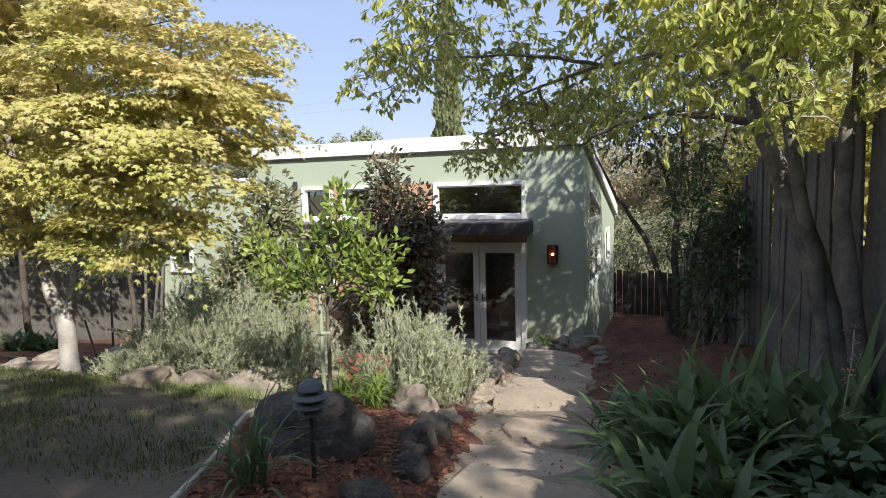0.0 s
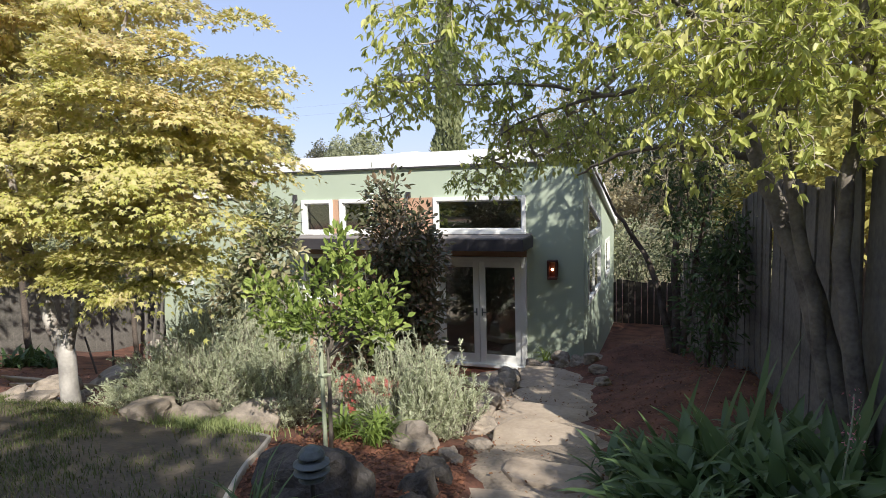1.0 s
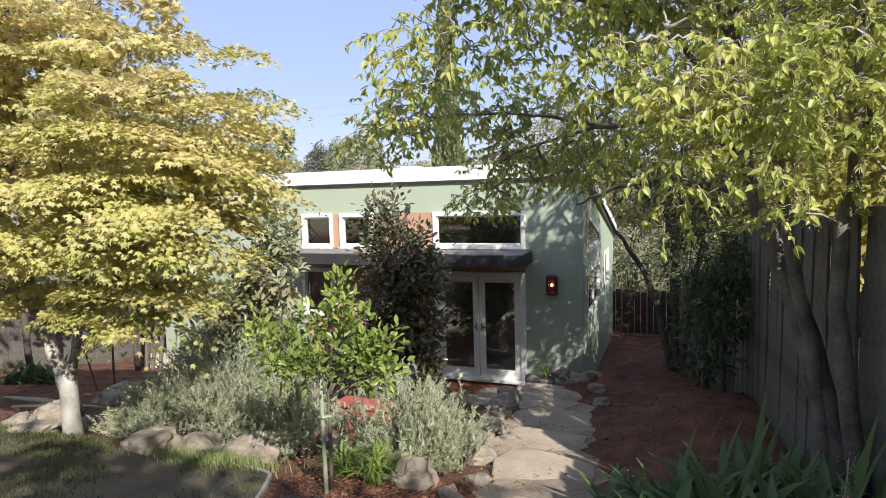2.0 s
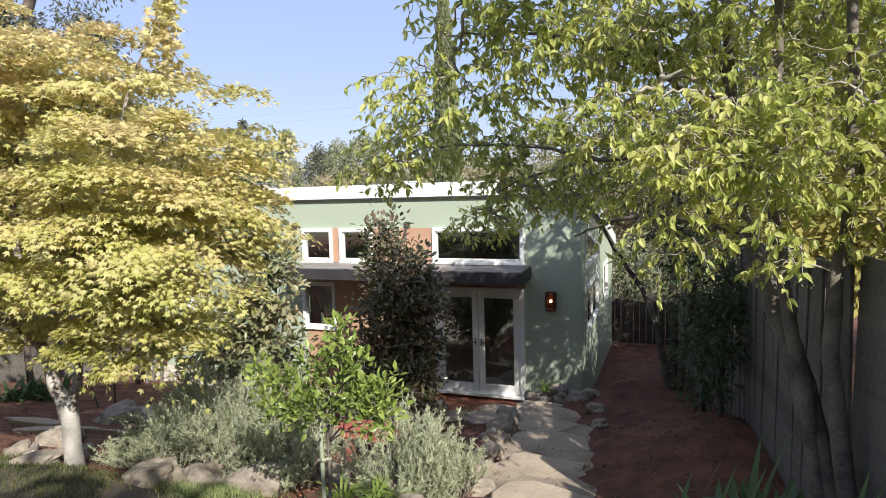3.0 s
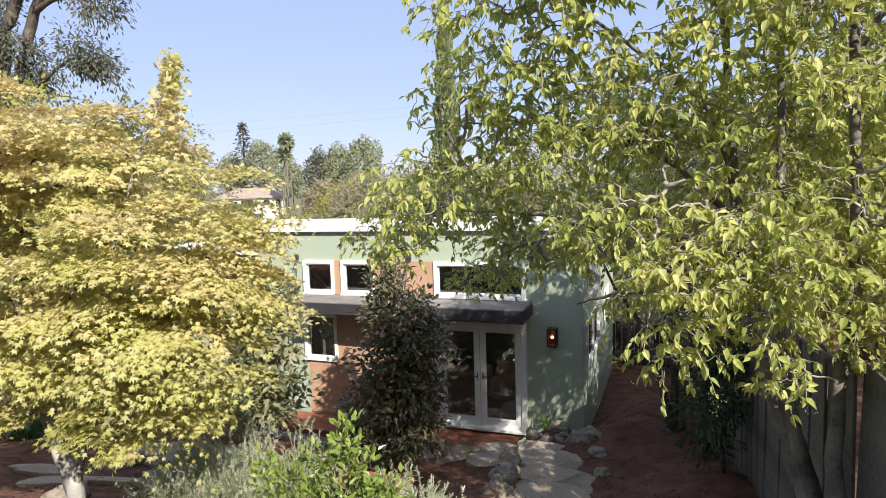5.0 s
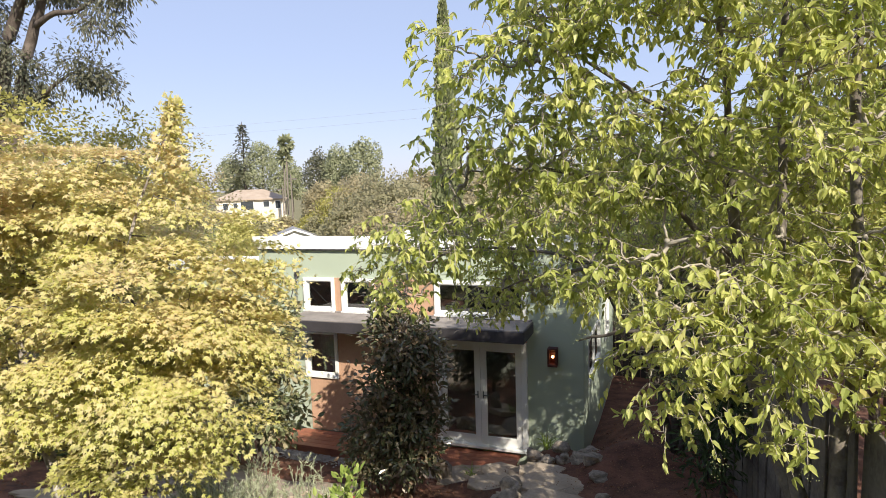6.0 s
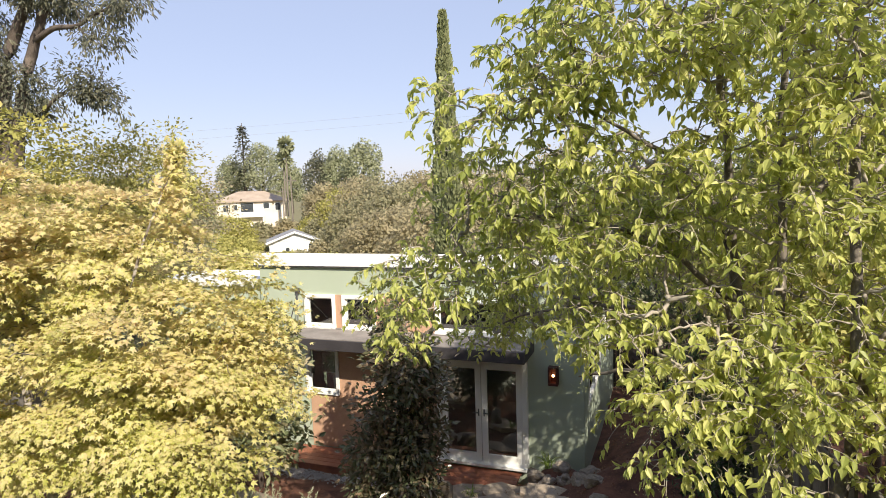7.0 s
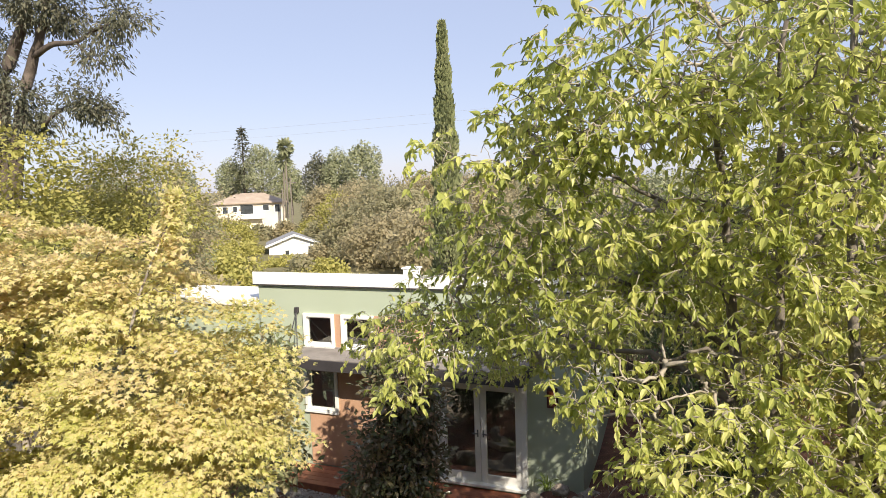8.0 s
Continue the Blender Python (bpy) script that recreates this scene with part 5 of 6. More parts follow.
pear_lobes += [((0.7, -4.6, 5.6), (.5, .5, .4)), ((1.3, -4.5, 5.25), (.6, .5, .45)), ((1.9, -4.4, 4.9), (.6, .5, .45)), ((2.7, -4.6, 5.6), (.7, .6, .6)), ((2.2, -4.8, 6.2), (.7, .6, .4)),
               ((-1.35, -5.2, 4.25), (.5, .45, .38)), ((-0.85, -5.4, 4.5), (.5, .45, .4)), ((-0.45, -4.5, 4.6), (.55, .5, .42)), ((-0.85, -3.4, 3.5), (.45, .5, .22)), ((0.0, -2.7, 4.0), (.6, .6, .35)), ((1.0, -3.8, 4.5), (.6, .6, .4)),
               ((1.75, -7.0, 4.1), (.5, .33, .36)), ((2.3, -6.8, 4.2), (.5, .38, .42)), ((1.42, -7.05, 4.0), (.33, .28, .3)), ((2.6, -6.6, 3.9), (.4, .35, .38)), ((2.6, -5.2, 5.0), (.7, .6, .6)), ((3.4, -5.6, 5.4), (.7, .6, .6)), ((3.3, -5.2, 4.4), (.8, .7, .5)), ((2.0, -5.0, 4.4), (.6, .5, .4)), ((2.0, -2.6, 4.2), (.8, .7, .5)), ((3.0, -3.6, 5.4), (.8, .8, .5)),
               ((0.35, -6.6, 5.3), (.4, .35, .35)), ((0.8, -6.6, 5.5), (.4, .35, .35)), ((0.6, -6.6, 4.9), (.4, .35, .3)), ((1.2, -6.7, 5.1), (.4, .35, .35)), ((1.6, -6.75, 5.5), (.4, .35, .35)), ((2.0, -6.8, 5.1), (.4, .35, .35))]
pear_limbs.append(limb([(0.76, -4.93, 4.17), (0.1, -4.9, 4.35), (-0.6, -5.0, 4.4), (-1.3, -5.1, 4.3)], .02, .005))
pear, tips = tree("broadleaf_tree", (2.45, -6.52, 1.42), (2.3, -5.6, 4.3), 0.085, pear_lobes, 7800, 5, 0.072, 0.08, ACUTE, M_BARKMID, L_PEAR,
                  "broad tree with drooping yellow-green leaves over the path", droop=0.32, shell=0.35, twig_r=0.0024, limbs=pear_limbs, most=0.02, twig_bark=M_TWIG, hang=0.21)
tips = tips[(tips[:, 1] < -5.9) & (tips[:, 2] < 5.6)]
tips = tips[rng.random(len(tips)) < 0.16]
bud = np.repeat(tips, 46, 0) + rng.normal(0, 1, (46 * len(tips), 3)) * np.array([0.028, 0.028, 0.034]) - np.array([0, 0, 0.035])
tagged(part("bud_mass", leaves(bud, rng.normal(0, 1, bud.shape), rng.normal(0, 1, bud.shape), 0.010, OVAL), L_BUDS, pear, "loose clusters of tiny pale green buds"), kind="stuff")
gz = float(ground_z(1.5, -0.74))
side_limbs = [limb([(1.47, -0.74, gz - .1), (1.30, -0.6, gz + .7), (1.11, -0.5, 2.08), (0.75, -0.5, 2.6), (0.48, -0.5, 3.01), (0.1, -0.6, 3.9)], .07, .012, 16), limb([(1.52, -0.7, gz - .1), (1.45, -0.5, 2.2), (1.54, -0.5, 3.3), (1.6, -0.3, 4.8)], .075, .014, 16),
              limb([(1.58, -0.76, gz - .1), (1.75, -0.6, 2.0), (2.1, -0.4, 3.5), (2.5, -0.3, 5.0)], .06, .012, 16), limb([(1.5, -0.5, 2.7), (1.2, -0.2, 3.5), (1.0, 0.2, 4.4)], .035, .01), limb([(1.75, -0.6, 2.1), (1.9, -1.0, 3.0), (1.8, -1.3, 3.8)], .03, .01)]
tree("broadleaf_tree", (1.5, -0.74, gz), (1.42, -0.5, 3.2), 0.11, [((0.35, -.4, 4.4), (.8, .8, .5)), ((1.5, -.2, 5.0), (1.2, 1.2, .8)), ((2.7, -.4, 5.0), (1.2, 1.2, .9)), ((1.2, .9, 4.5), (1.0, 1.0, .6)), ((0.8, -1.3, 3.8), (.6, .6, .35)), ((1.9, -1.3, 3.5), (.7, .7, .5)), ((3.2, -1.6, 5.4), (1.0, 1.0, .8)), ((1.4, -0.6, 3.2), (.6, .5, .5))],
     900, 4, 0.095, 0.1, BROAD, M_BARKDK, L_SIDE, "leaning multi-stemmed tree with dull green leaves beside the house", droop=0.6, shell=0.25, limbs=side_limbs, twig_r=0.003, most=0.02, hang=0.26)
tree("dark_shrub", (1.95, -3.45, float(ground_z(1.95, -3.45))), (1.95, -3.45, 1.7), 0.03, [((1.95, -3.45, 2.2), (.38, .4, .4)), ((1.75, -3.4, 1.75), (.3, .35, .4)), ((2.05, -3.4, 2.75), (.3, .4, .35))],
     110, 9, 0.11, 0.09, LONG, M_BARKDK, L_DARK, "dark glossy-leaved shrub against the fence", droop=0.4, shell=0.3, category="shrub")
tree("dark_shrub", (1.85, -2.3, float(ground_z(1.85, -2.3))), (1.85, -2.3, 1.7), 0.035, [((1.8, -2.3, 2.5), (.55, .6, .75)), ((1.95, -2.2, 1.6), (.45, .5, .6)), ((1.6, -1.9, 3.2), (.5, .5, .4))],
     150, 10, 0.10, 0.11, LONG, M_BARKDK, L_DARK, "dark glossy-leaved shrub against the fence", droop=0.3, shell=0.3, category="shrub")

# unseen trees added behind the camera to shade the near lawn
# the last one, left of view, is added to shade the west fence
for x, y, top in [(0.4, -14.8, 8.8), (3.4, -14.9, 9.0), (6.5, -15.0, 9.0), (9.6, -14.8, 8.45), (12.6, -14.4, 8.5), (-8.6, -8.6, 7.8)]:
    tree("shade_tree", (x, y, 1.75), (x, y, 4.2), 0.2, [((x, y, top - 1.6), (2.1, 1.5, 1.5)), ((x - .8, y, top - 3.2), (2.1, 1.6, 1.4)), ((x + .9, y - .3, top - 4.6), (2.1, 1.6, 1.6))], 520, 16, 0.24, 0.34, BROAD, M_BARK, L_PEAR,
         "tall leafy tree added out of view for its shade", droop=0.6, shell=0.1, twigs=False, group="trees behind the lawn")
# out of view behind the lawn, added to darken what the window glass reflects
hedge = thing("hedge", (3.0, -17.2, 1.8), "unseen dark green hedge added to darken the window reflections", "hedge")
hp, hd, _ = in_lobes([((x, -17.2, 3.0), (1.6, .8, 1.5)) for x in np.arange(-10, 14, 1.6)], 9000, 0.6)
part("hedge_leaves", leaves(hp, hd + rng.normal(0, .6, hp.shape), rng.normal(0, 1, hp.shape), 0.3, BROAD), L_DARK, hedge)

# ---- fences ----


def fence_run(name, a, b, tall, label, gap=-0.014, wide=0.15, slope=True, z_off=0.0, material=None):
    a, b = np.array(a, dtype=float), np.array(b, dtype=float)
    size = np.linalg.norm(b - a)
    u = (b - a) / size
    turn = math.degrees(math.atan2(u[1], u[0]))
    ob = thing(name, (*a, float(ground_z(*a))), label, "fence", kind="structure")
    o = np.array(ob.location)
    count = math.ceil(size / (wide + gap))
    made = {}
    for i in range(count):
        p = a + u * (i + 0.5) * (wide + gap) + np.array([-u[1], u[0]]) * 0.007 * (i % 2)
        k = i % 5
        if k not in made:
            me = npmesh("board", *box(-wide / 2, wide / 2, -0.011, 0.011, 0, tall + 0.02 * k, 0.004))
            me.materials.append(material or M_FENCE)
            made[k] = me
        z = float(ground_z(*p)) + z_off
        part("board", made[k], None, ob, at=Matrix.Translation((*(p - o[:2]), z - 0.05 - o[2])) @ pose(0, 0, 0, rng.normal(0, .6), 0, turn + rng.normal(0, .7)))
    for i in range(int(size / 2.4) + 1):
        p = a + u * min(i * 2.4, size) + np.array([-u[1], u[0]]) * -0.07
        z = float(ground_z(*p)) + z_off
        part("post", npmesh("post", *box(-.045, .045, -.045, .045, 0, tall + 0.06, 0.006)), M_FENCE, ob, at=Matrix.Translation((*(p - o[:2]), z - 0.05 - o[2])) @ pose(0, 0, 0, 0, 0, turn))
    return ob


fence_run("fence_east", (2.475, -7.0), (1.75, 3.6), 2.05, "tall dark weathered board fence")
fence_run("fence_near", (2.95, -14.0), (2.478, -7.05), 1.62, "lower dark weathered board fence beside the lawn")
# the tree shade on these boards is put into their dark colour
fence_run("fence_north", (1.75, 6.9), (-0.1, 6.9), 1.25, "dark board fence with narrow gaps behind the house", gap=0.022, material=M_FENCESHADE)
fence_run("fence_corner", (1.78, 3.65), (1.76, 6.85), 1.5, "dark weathered board fence")
fence_run("fence_west", (-11.6, 2.5), (-11.6, -9.0), 1.55, "dark weathered board fence behind the maple")
fence_run("fence_far", (-10.05, 1.2), (-11.55, 2.45), 1.5, "dark board fence beside the wing")
for i, (x, y) in enumerate([(-9.9, -0.6), (-9.75, -0.35), (-10.05, -0.3)]):
    st = thing("timber_stake", (x, y, float(ground_z(x, y))), "old grey timber leaning on the wing", "stake", "leaning timbers")
    part("timber", tube([(x, y, float(ground_z(x, y)) - .05), (x - .15 + .12 * i, y + .3, 1.75 - .1 * i)], [.04, .03], 6), M_FENCE, st)

for x, y, dx, top, r in [(-7.86, -3.17, .02, 1.15, .022), (-7.7, -3.6, -.28, .62, .02)]:
    g = float(ground_z(x, y))
    st = thing("timber_stake", (x, y, g), "thin dark stake standing in the mulch", "stake", "thin stakes")
    part("timber", tube([(x, y, g - .1), (x + dx, y + .03, g + top)], [r, r * .8], 6), M_BARKDK, st)

# ---- path light ----
lx, ly_, lz = -0.10, -8.70, 1.945
lamp = thing("path_light", (lx, ly_, float(ground_z(lx, ly_))), "dark tiered metal path light on a short post", "garden light")


def disc(r0, r1, z0, z1, sides=20):
    return tube([(lx, ly_, z0), (lx, ly_, z1)], [r0, r1], sides)


part("post", disc(.011, .011, lz - .12, lz + .205, 10), M_BLACK, lamp)
part("lamp_core", disc(.033, .033, lz + .195, lz + .302), M_BLACK, lamp)
for z, r in ((.202, .057), (.235, .077), (.270, .077)):
    part("louvre", join([disc(r, r * .74, lz + z, lz + z + .014), disc(r, r, lz + z - .004, lz + z - .0003)]), M_LAMPSH, lamp)
part("cap", tube([(lx, ly_, lz + .301), (lx, ly_, lz + .309), (lx, ly_, lz + .329), (lx, ly_, lz + .341), (lx, ly_, lz + .345)], [.058, .056, .042, .022, .004], 20), M_LAMPSH, lamp)

# ---- the distance ----
euc_limbs = [limb([(-15.8, .8, -.4), (-15.7, .7, 4.0), (-15.49, .6, 8.85), (-14.14, .6, 10.57), (-13.6, .6, 12.0)], .30, .05, 20), limb([(-15.7, .7, 4.0), (-15.03, .6, 7.54), (-14.09, .6, 9.5), (-13.43, .6, 10.47), (-12.9, .5, 12.2)], .20, .05, 18),
             limb([(-14.09, .6, 9.5), (-13.2, .5, 9.78), (-12.44, .6, 9.66), (-11.6, .5, 9.95), (-10.9, .5, 10.0)], .085, .02), limb([(-15.03, .6, 7.5), (-14.0, .6, 7.75), (-13.0, .5, 8.15), (-12.2, .5, 8.3)], .07, .02), limb([(-12.44, .6, 9.66), (-12.0, .5, 9.3), (-11.6, .5, 9.1)], .035, .01), limb([(-15.49, .6, 8.8), (-16.3, .5, 9.8), (-16.6, .5, 11.0)], .1, .02)]
tree("eucalyptus_tree", (-15.8, 0.8, -.4), (-14.6, 0.5, 5.6), 0.30, [((-11.0, .6, 10.05), (1.0, .8, .40)), ((-11.6, .5, 9.3), (.55, .5, .45)), ((-12.7, .6, 8.3), (1.1, .8, .5)), ((-11.9, .6, 7.95), (.5, .5, .3)), ((-14.4, .5, 8.3), (.8, .8, .7)), ((-15.8, .4, 9.6), (1.1, 1, .9)), ((-13.4, .6, 10.6), (1.1, .9, .5)), ((-14.6, .5, 11.6), (1.6, 1.2, .8)), ((-12.0, .6, 11.4), (1.3, 1, .6)), ((-15.7, .4, 7.6), (.8, .8, .6))],
     330, 46, 0.13, 0.15, LONG, M_BARKDK, L_EUC, "tall grey-green eucalyptus beyond the fence", droop=0.9, flat=1.2, shell=0.2, twig_r=0.007, most=0.05, uneven=0.6, limbs=euc_limbs)
# the first two, mostly hidden by the maple, are added to shade the west fence
for i, (x, y, z, r, h, L, lab) in enumerate([(-9.6, -3.4, 4.3, 1.0, .8, L_OLIVE, "yellow-green leafy tree added inside the fence to shade it"), (-9.5, -1.2, 3.9, .9, .7, L_OLIVE, "yellow-green leafy tree added inside the fence to shade it"), (-13.2, -1.2, 5.9, 1.7, 1.7, L_OLIVE, "yellow-green leafy tree beyond the fence"), (-15.5, -2.5, 5.6, 2.2, 2.0, L_OLIVE, "yellow-green leafy tree beyond the fence"), (-15.0, 4.0, 6.0, 2.4, 1.8, L_OLIVE, "tree turning brown beyond the wing"),
                                             (-18.5, 8.0, 5.6, 3.0, 2.2, L_BROWN, "olive green tree beyond the wing"), (-13.2, 9.5, 0.9, 2.4, 1.3, L_BROWN, "tree turning brown behind the wing"), (-24, 13, 5.0, 3.0, 2.6, L_FAR, "dark green tree behind the garden"),
                                             (-14.5, 15, 0.6, 2.6, 1.2, L_OLIVE, "olive green tree behind the garden"), (-2.5, 12, 4.5, 2.4, 2.4, L_BROWN, "brown-leaved tree behind the house"), (3.2, 11, 3.6, 2.2, 1.8, L_BROWN, "tan-leaved tree behind the house"), (0.2, 14, 3.6, 2.6, 1.6, L_BROWN, "tan-leaved tree behind the house"),
                                             (9.0, 5.0, 4.5, 2.4, 2.8, L_OLIVE, "green tree beyond the fence"), (8.6, -1.0, 5.0, 2.4, 2.4, L_OLIVE, "green tree beyond the fence"), (6.5, 8.0, 6, 3.0, 3.2, L_OLIVE, "green tree beyond the fence"), (5.2, 2.6, 4.6, 1.7, 1.5, L_OLIVE, "green tree beyond the fence"), (4.2, -1.3, 3.7, 1.2, 1.1, L_OLIVE, "green tree beyond the fence"), (3.6, 1.3, 3.6, 1.0, 1.0, L_OLIVE, "green tree beyond the fence")]):
    g = float(ground_z(x, y))
    tree("garden_tree", (x, y, g), (x, y, z - 0.6 * h), 0.055 * r, [((x, y, z), (r, r, h)), ((x - .6 * r, y - .4, z - .5 * h), (r * .8, r * .8, h * .7)), ((x + .6 * r, y - .3, z - .5 * h), (r * .8, r * .8, h * .7))],
         int(120 * r), 40, 0.145, 0.22, OVAL, M_BARKDK, L, lab, droop=0.3, shell=0.5, twigs=False, group="trees beyond the garden")
# cypress
cz = float(ground_z(-6.6, 11.3))
cyp = thing("cypress_tree", (-6.6, 11.3, cz), "slender dark green cypress column", "tree")
part("trunk", tube([(-6.6, 11.3, cz), (-6.6, 11.3, 11.5)], [.16, .02], 8), M_BARKDK, cyp)
k = rng.random(16000)
a = rng.uniform(0, 2 * np.pi, 16000)
rr = (0.80 * (1 - k) ** 0.8 + 0.05) * np.sqrt(rng.uniform(.3, 1, 16000)) * (1 + .2 * np.sin(k * 60 + a * 2))
pos = np.column_stack([-6.6 + rr * np.cos(a), 11.3 + rr * np.sin(a), cz + 0.3 + k * (12.0 - cz - 0.3)])
part("crown", leaves(pos, np.column_stack([.4 * np.cos(a), .4 * np.sin(a), np.ones(16000)]) + rng.normal(0, .2, (16000, 3)), rng.normal(0, 1, (16000, 3)), 0.2 * rng.uniform(.6, 1.2, 16000), OVAL), L_CYP, cyp)


def far_tree(x, y, z0, z1, r, L, label, name="far_tree", n=2600, leaf=0.9):
    h = (z1 - z0)
    ob = thing(name, (x, y, z0), label, "tree", "trees on the far hillside")
    part("trunk", tube([(x, y, z0 - 1), (x, y, z0 + h * .8)], [r * .06 + .1, .05], 6), M_BARKDK, ob)
    lobes = [((x, y, z0 + h * .55), (r * .8, r * .8, h * .36))]
    for i in range(11):
        a, u = i * 2.4, (i + 0.5) / 11
        w = r * (0.72 - 0.45 * u ** 2) * rng.uniform(0.75, 1.1)
        lobes.append(((x + w * math.cos(a), y + w * math.sin(a), z0 + h * (0.28 + 0.6 * u)), (r * rng.uniform(.3, .46),) * 2 + (h * rng.uniform(.11, .17),)))
    p, d, _ = in_lobes(lobes, n, 0.8)
    part("crown", leaves(p, rng.normal(0, 1, (n, 3)) + [0, 0, -.3], rng.normal(0, .28, (n, 3)) + d * 1.6 + [0, 0, .3], leaf * rng.uniform(.6, 1.3, n), OVAL), L, ob)


FT = [(-51, 89, 3, 15.8, 4.2, L_FAR), (-58, 92, 3, 14.5, 4.0, L_FAR), (-63, 93, 3, 14, 4.0, L_EUC), (-85.9, 105.2, 4, 18.0, 5.4, L_FAR), (-93.5, 104, 4, 14.7, 4.4, L_FAR), (-80.4, 108.4, 3, 13, 3.8, L_FAR),
      (-29, 52, -2, 7.6, 5.5, L_HILL), (-35, 56, -2, 7.4, 4.0, L_BROWN), (-26, 50, -2, 6.6, 5.5, L_HILL), (-25, 42, -2.5, 3.6, 4.3, L_BROWN), (-39, 56, -4, 1.5, 2.6, L_HILL), (-53, 58, -5, -0.6, 2.6, L_OLIVE), (-42, 50, -5, -2.0, 2.4, L_OLIVE), (-68, 80, -4, 0.8, 3.0, L_HILL), (-62.5, 80, -4, 1.2, 3.0, L_BROWN), (-73.5, 80, -4, 0.9, 3.0, L_OLIVE), (-79, 82, -4, 1.4, 3.2, L_OLIVE), (-40, 45, -5, -1.3, 2.4, L_OLIVE), (-37, 44.5, -5, -1.7, 2.2, L_OLIVE), (-33.5, 45, -5, 0.6, 2.6, L_BROWN), (-57, 80, -4, 2.4, 3.2, L_HILL), (-52, 72, -4, 2.0, 3.2, L_OLIVE), (-47, 66, -4, 2.2, 3.0, L_HILL), (-30, 36, -4, 0.2, 2.4, L_HILL), (-26, 34, -4, 0.4, 2.4, L_OLIVE), (-31, 46, -3, 4.6, 3.0, L_HILL), (-22, 42, -2, 4.4, 5.0, L_BROWN), (-44, 68, -2, 6.4, 4.5, L_OLIVE),
      (-37, 44, -5, -0.6, 3.5, L_OLIVE), (-64, 66, -2, 2.6, 5.0, L_OLIVE), (-72, 62, -2, 4.6, 5.5, L_OLIVE), (-53, 52, -3, 0.6, 4.6, L_OLIVE), (-45, 44, -4, -0.6, 4.0, L_BROWN), (-62, 46, -2, 4.2, 5.5, L_FAR), (-54, 37, -2, 3.6, 5.0, L_OLIVE), (-72, 48, -2, 7.5, 6, L_FAR),
      (-40, 30, -2, 3.0, 4.0, L_BROWN), (-48, 24, -2, 5.0, 5, L_OLIVE), (-36, 20, -2, 4.5, 4.0, L_FAR), (-20, 60, -2, 8.5, 7, L_BROWN), (-10, 60, -2, 8, 7, L_FAR), (2, 55, -2, 8, 7, L_FAR), (14, 45, -2, 8, 6, L_FAR), (-16, 34, -2, 5, 4.5, L_BROWN), (-6, 30, -2, 5.5, 4.5, L_FAR), (6, 26, -1.5, 7, 5, L_FAR),
      (-97, 92, 3, 13, 4, L_FAR), (-104, 80, 1, 11, 6, L_FAR), (-92, 70, 0, 9, 6, L_OLIVE), (-54, 80, -1, 7.4, 5, L_BROWN), (-46, 78, -1, 8, 6, L_BROWN), (-36, 82, -1, 9, 7, L_BROWN), (-24, 88, -1, 9, 8, L_BROWN),
      (-43, 37, -3.6, 2.4, 4.5, L_OLIVE), (-33, 30, -4.6, 1.4, 3.6, L_OLIVE), (-36, 27, -4.2, 1.8, 3.6, L_BROWN), (-28, 25, -5.4, 0.6, 2.4, L_OLIVE), (-28, 21, -5.1, 0.9, 3.0, L_BROWN), (-42, 29, -2.5, 3.5, 4.0, L_OLIVE), (-63, 67, -5.3, 0.7, 4.0, L_OLIVE), (-66, 61, -1.0, 5.0, 4.5, L_FAR), (-28, 32, -6.7, -0.7, 2.4, L_OLIVE)]
for x, y, z0, z1, r, L in FT:
    far_tree(x, y, z0 - 1, z1, r, L, n=int(900 + 950 * r), leaf=0.36 if y < 75 else 0.50, label= {"far_tree_leaves": "dark green tree on the far hillside", "brown_autumn_leaves": "tan and brown tree on the far hillside", "dry_olive_leaves": "dry olive-brown tree on the far hillside"}.get(L.name, "olive green tree on the far hillside"))
# conifer with bare upper whorls
con = thing("far_conifer", (-89.2, 103, 2), "sparse tall conifer on the far hillside", "tree")
part("trunk", tube([(-89.2, 103, 1), (-89.2, 103, 22.1)], [.4, .06], 6), M_BARKDK, con)
pt, wy_ = [], []
for z in np.arange(4, 20.5, 0.8):
    for a in np.arange(0, 6.28, 0.7) + z:
        L = 6.4 * ((20.9 - z) / 17) ** 1.4 + .5
        for s in np.linspace(.15, 1, 7):
            pt.append((-89.2 + L * s * math.cos(a), 103 + L * s * math.sin(a), 1.3 + z - .25 * L * s + .1 * math.sin(a * 9)))
            wy_.append((math.cos(a), math.sin(a), -.3))
pt, wy_ = np.array(pt), np.array(wy_)
pt = pt + rng.normal(0, .15, pt.shape)
part("crown", leaves(pt, wy_ + rng.normal(0, .35, pt.shape), np.tile([0, 0, 1.0], (len(pt), 1)) + rng.normal(0, .3, pt.shape), .75, OVAL), L_EUC, con)
# palms
for x, y, z0, z1 in [(-70.2, 92, 1, 15.4), (-71.2, 92.5, 1, 12.6)]:
    pal = thing("palm_tree", (x, y, z0), "tall fan palm on the far hillside", "palm", "far palms")
    part("trunk", tube([(x, y, z0), (x + .2, y, z1)], [.2, .15], 8), M_BARK, pal)
    n = 300
    d = rng.normal(0, 1, (n, 3))
    d[:, 2] = d[:, 2] * .8 + .15
    d /= np.linalg.norm(d, axis=1, keepdims=True)
    part("crown", leaves(np.array([x + .2, y, z1]) + d * rng.uniform(.3, 1.0, (n, 1)), d + rng.normal(0, .12, (n, 3)) + [0, 0, -.15], rng.normal(0, .4, (n, 3)) + [.3, -.5, .8], rng.uniform(.7, 1.5, n), LONG), L_FAR, pal)

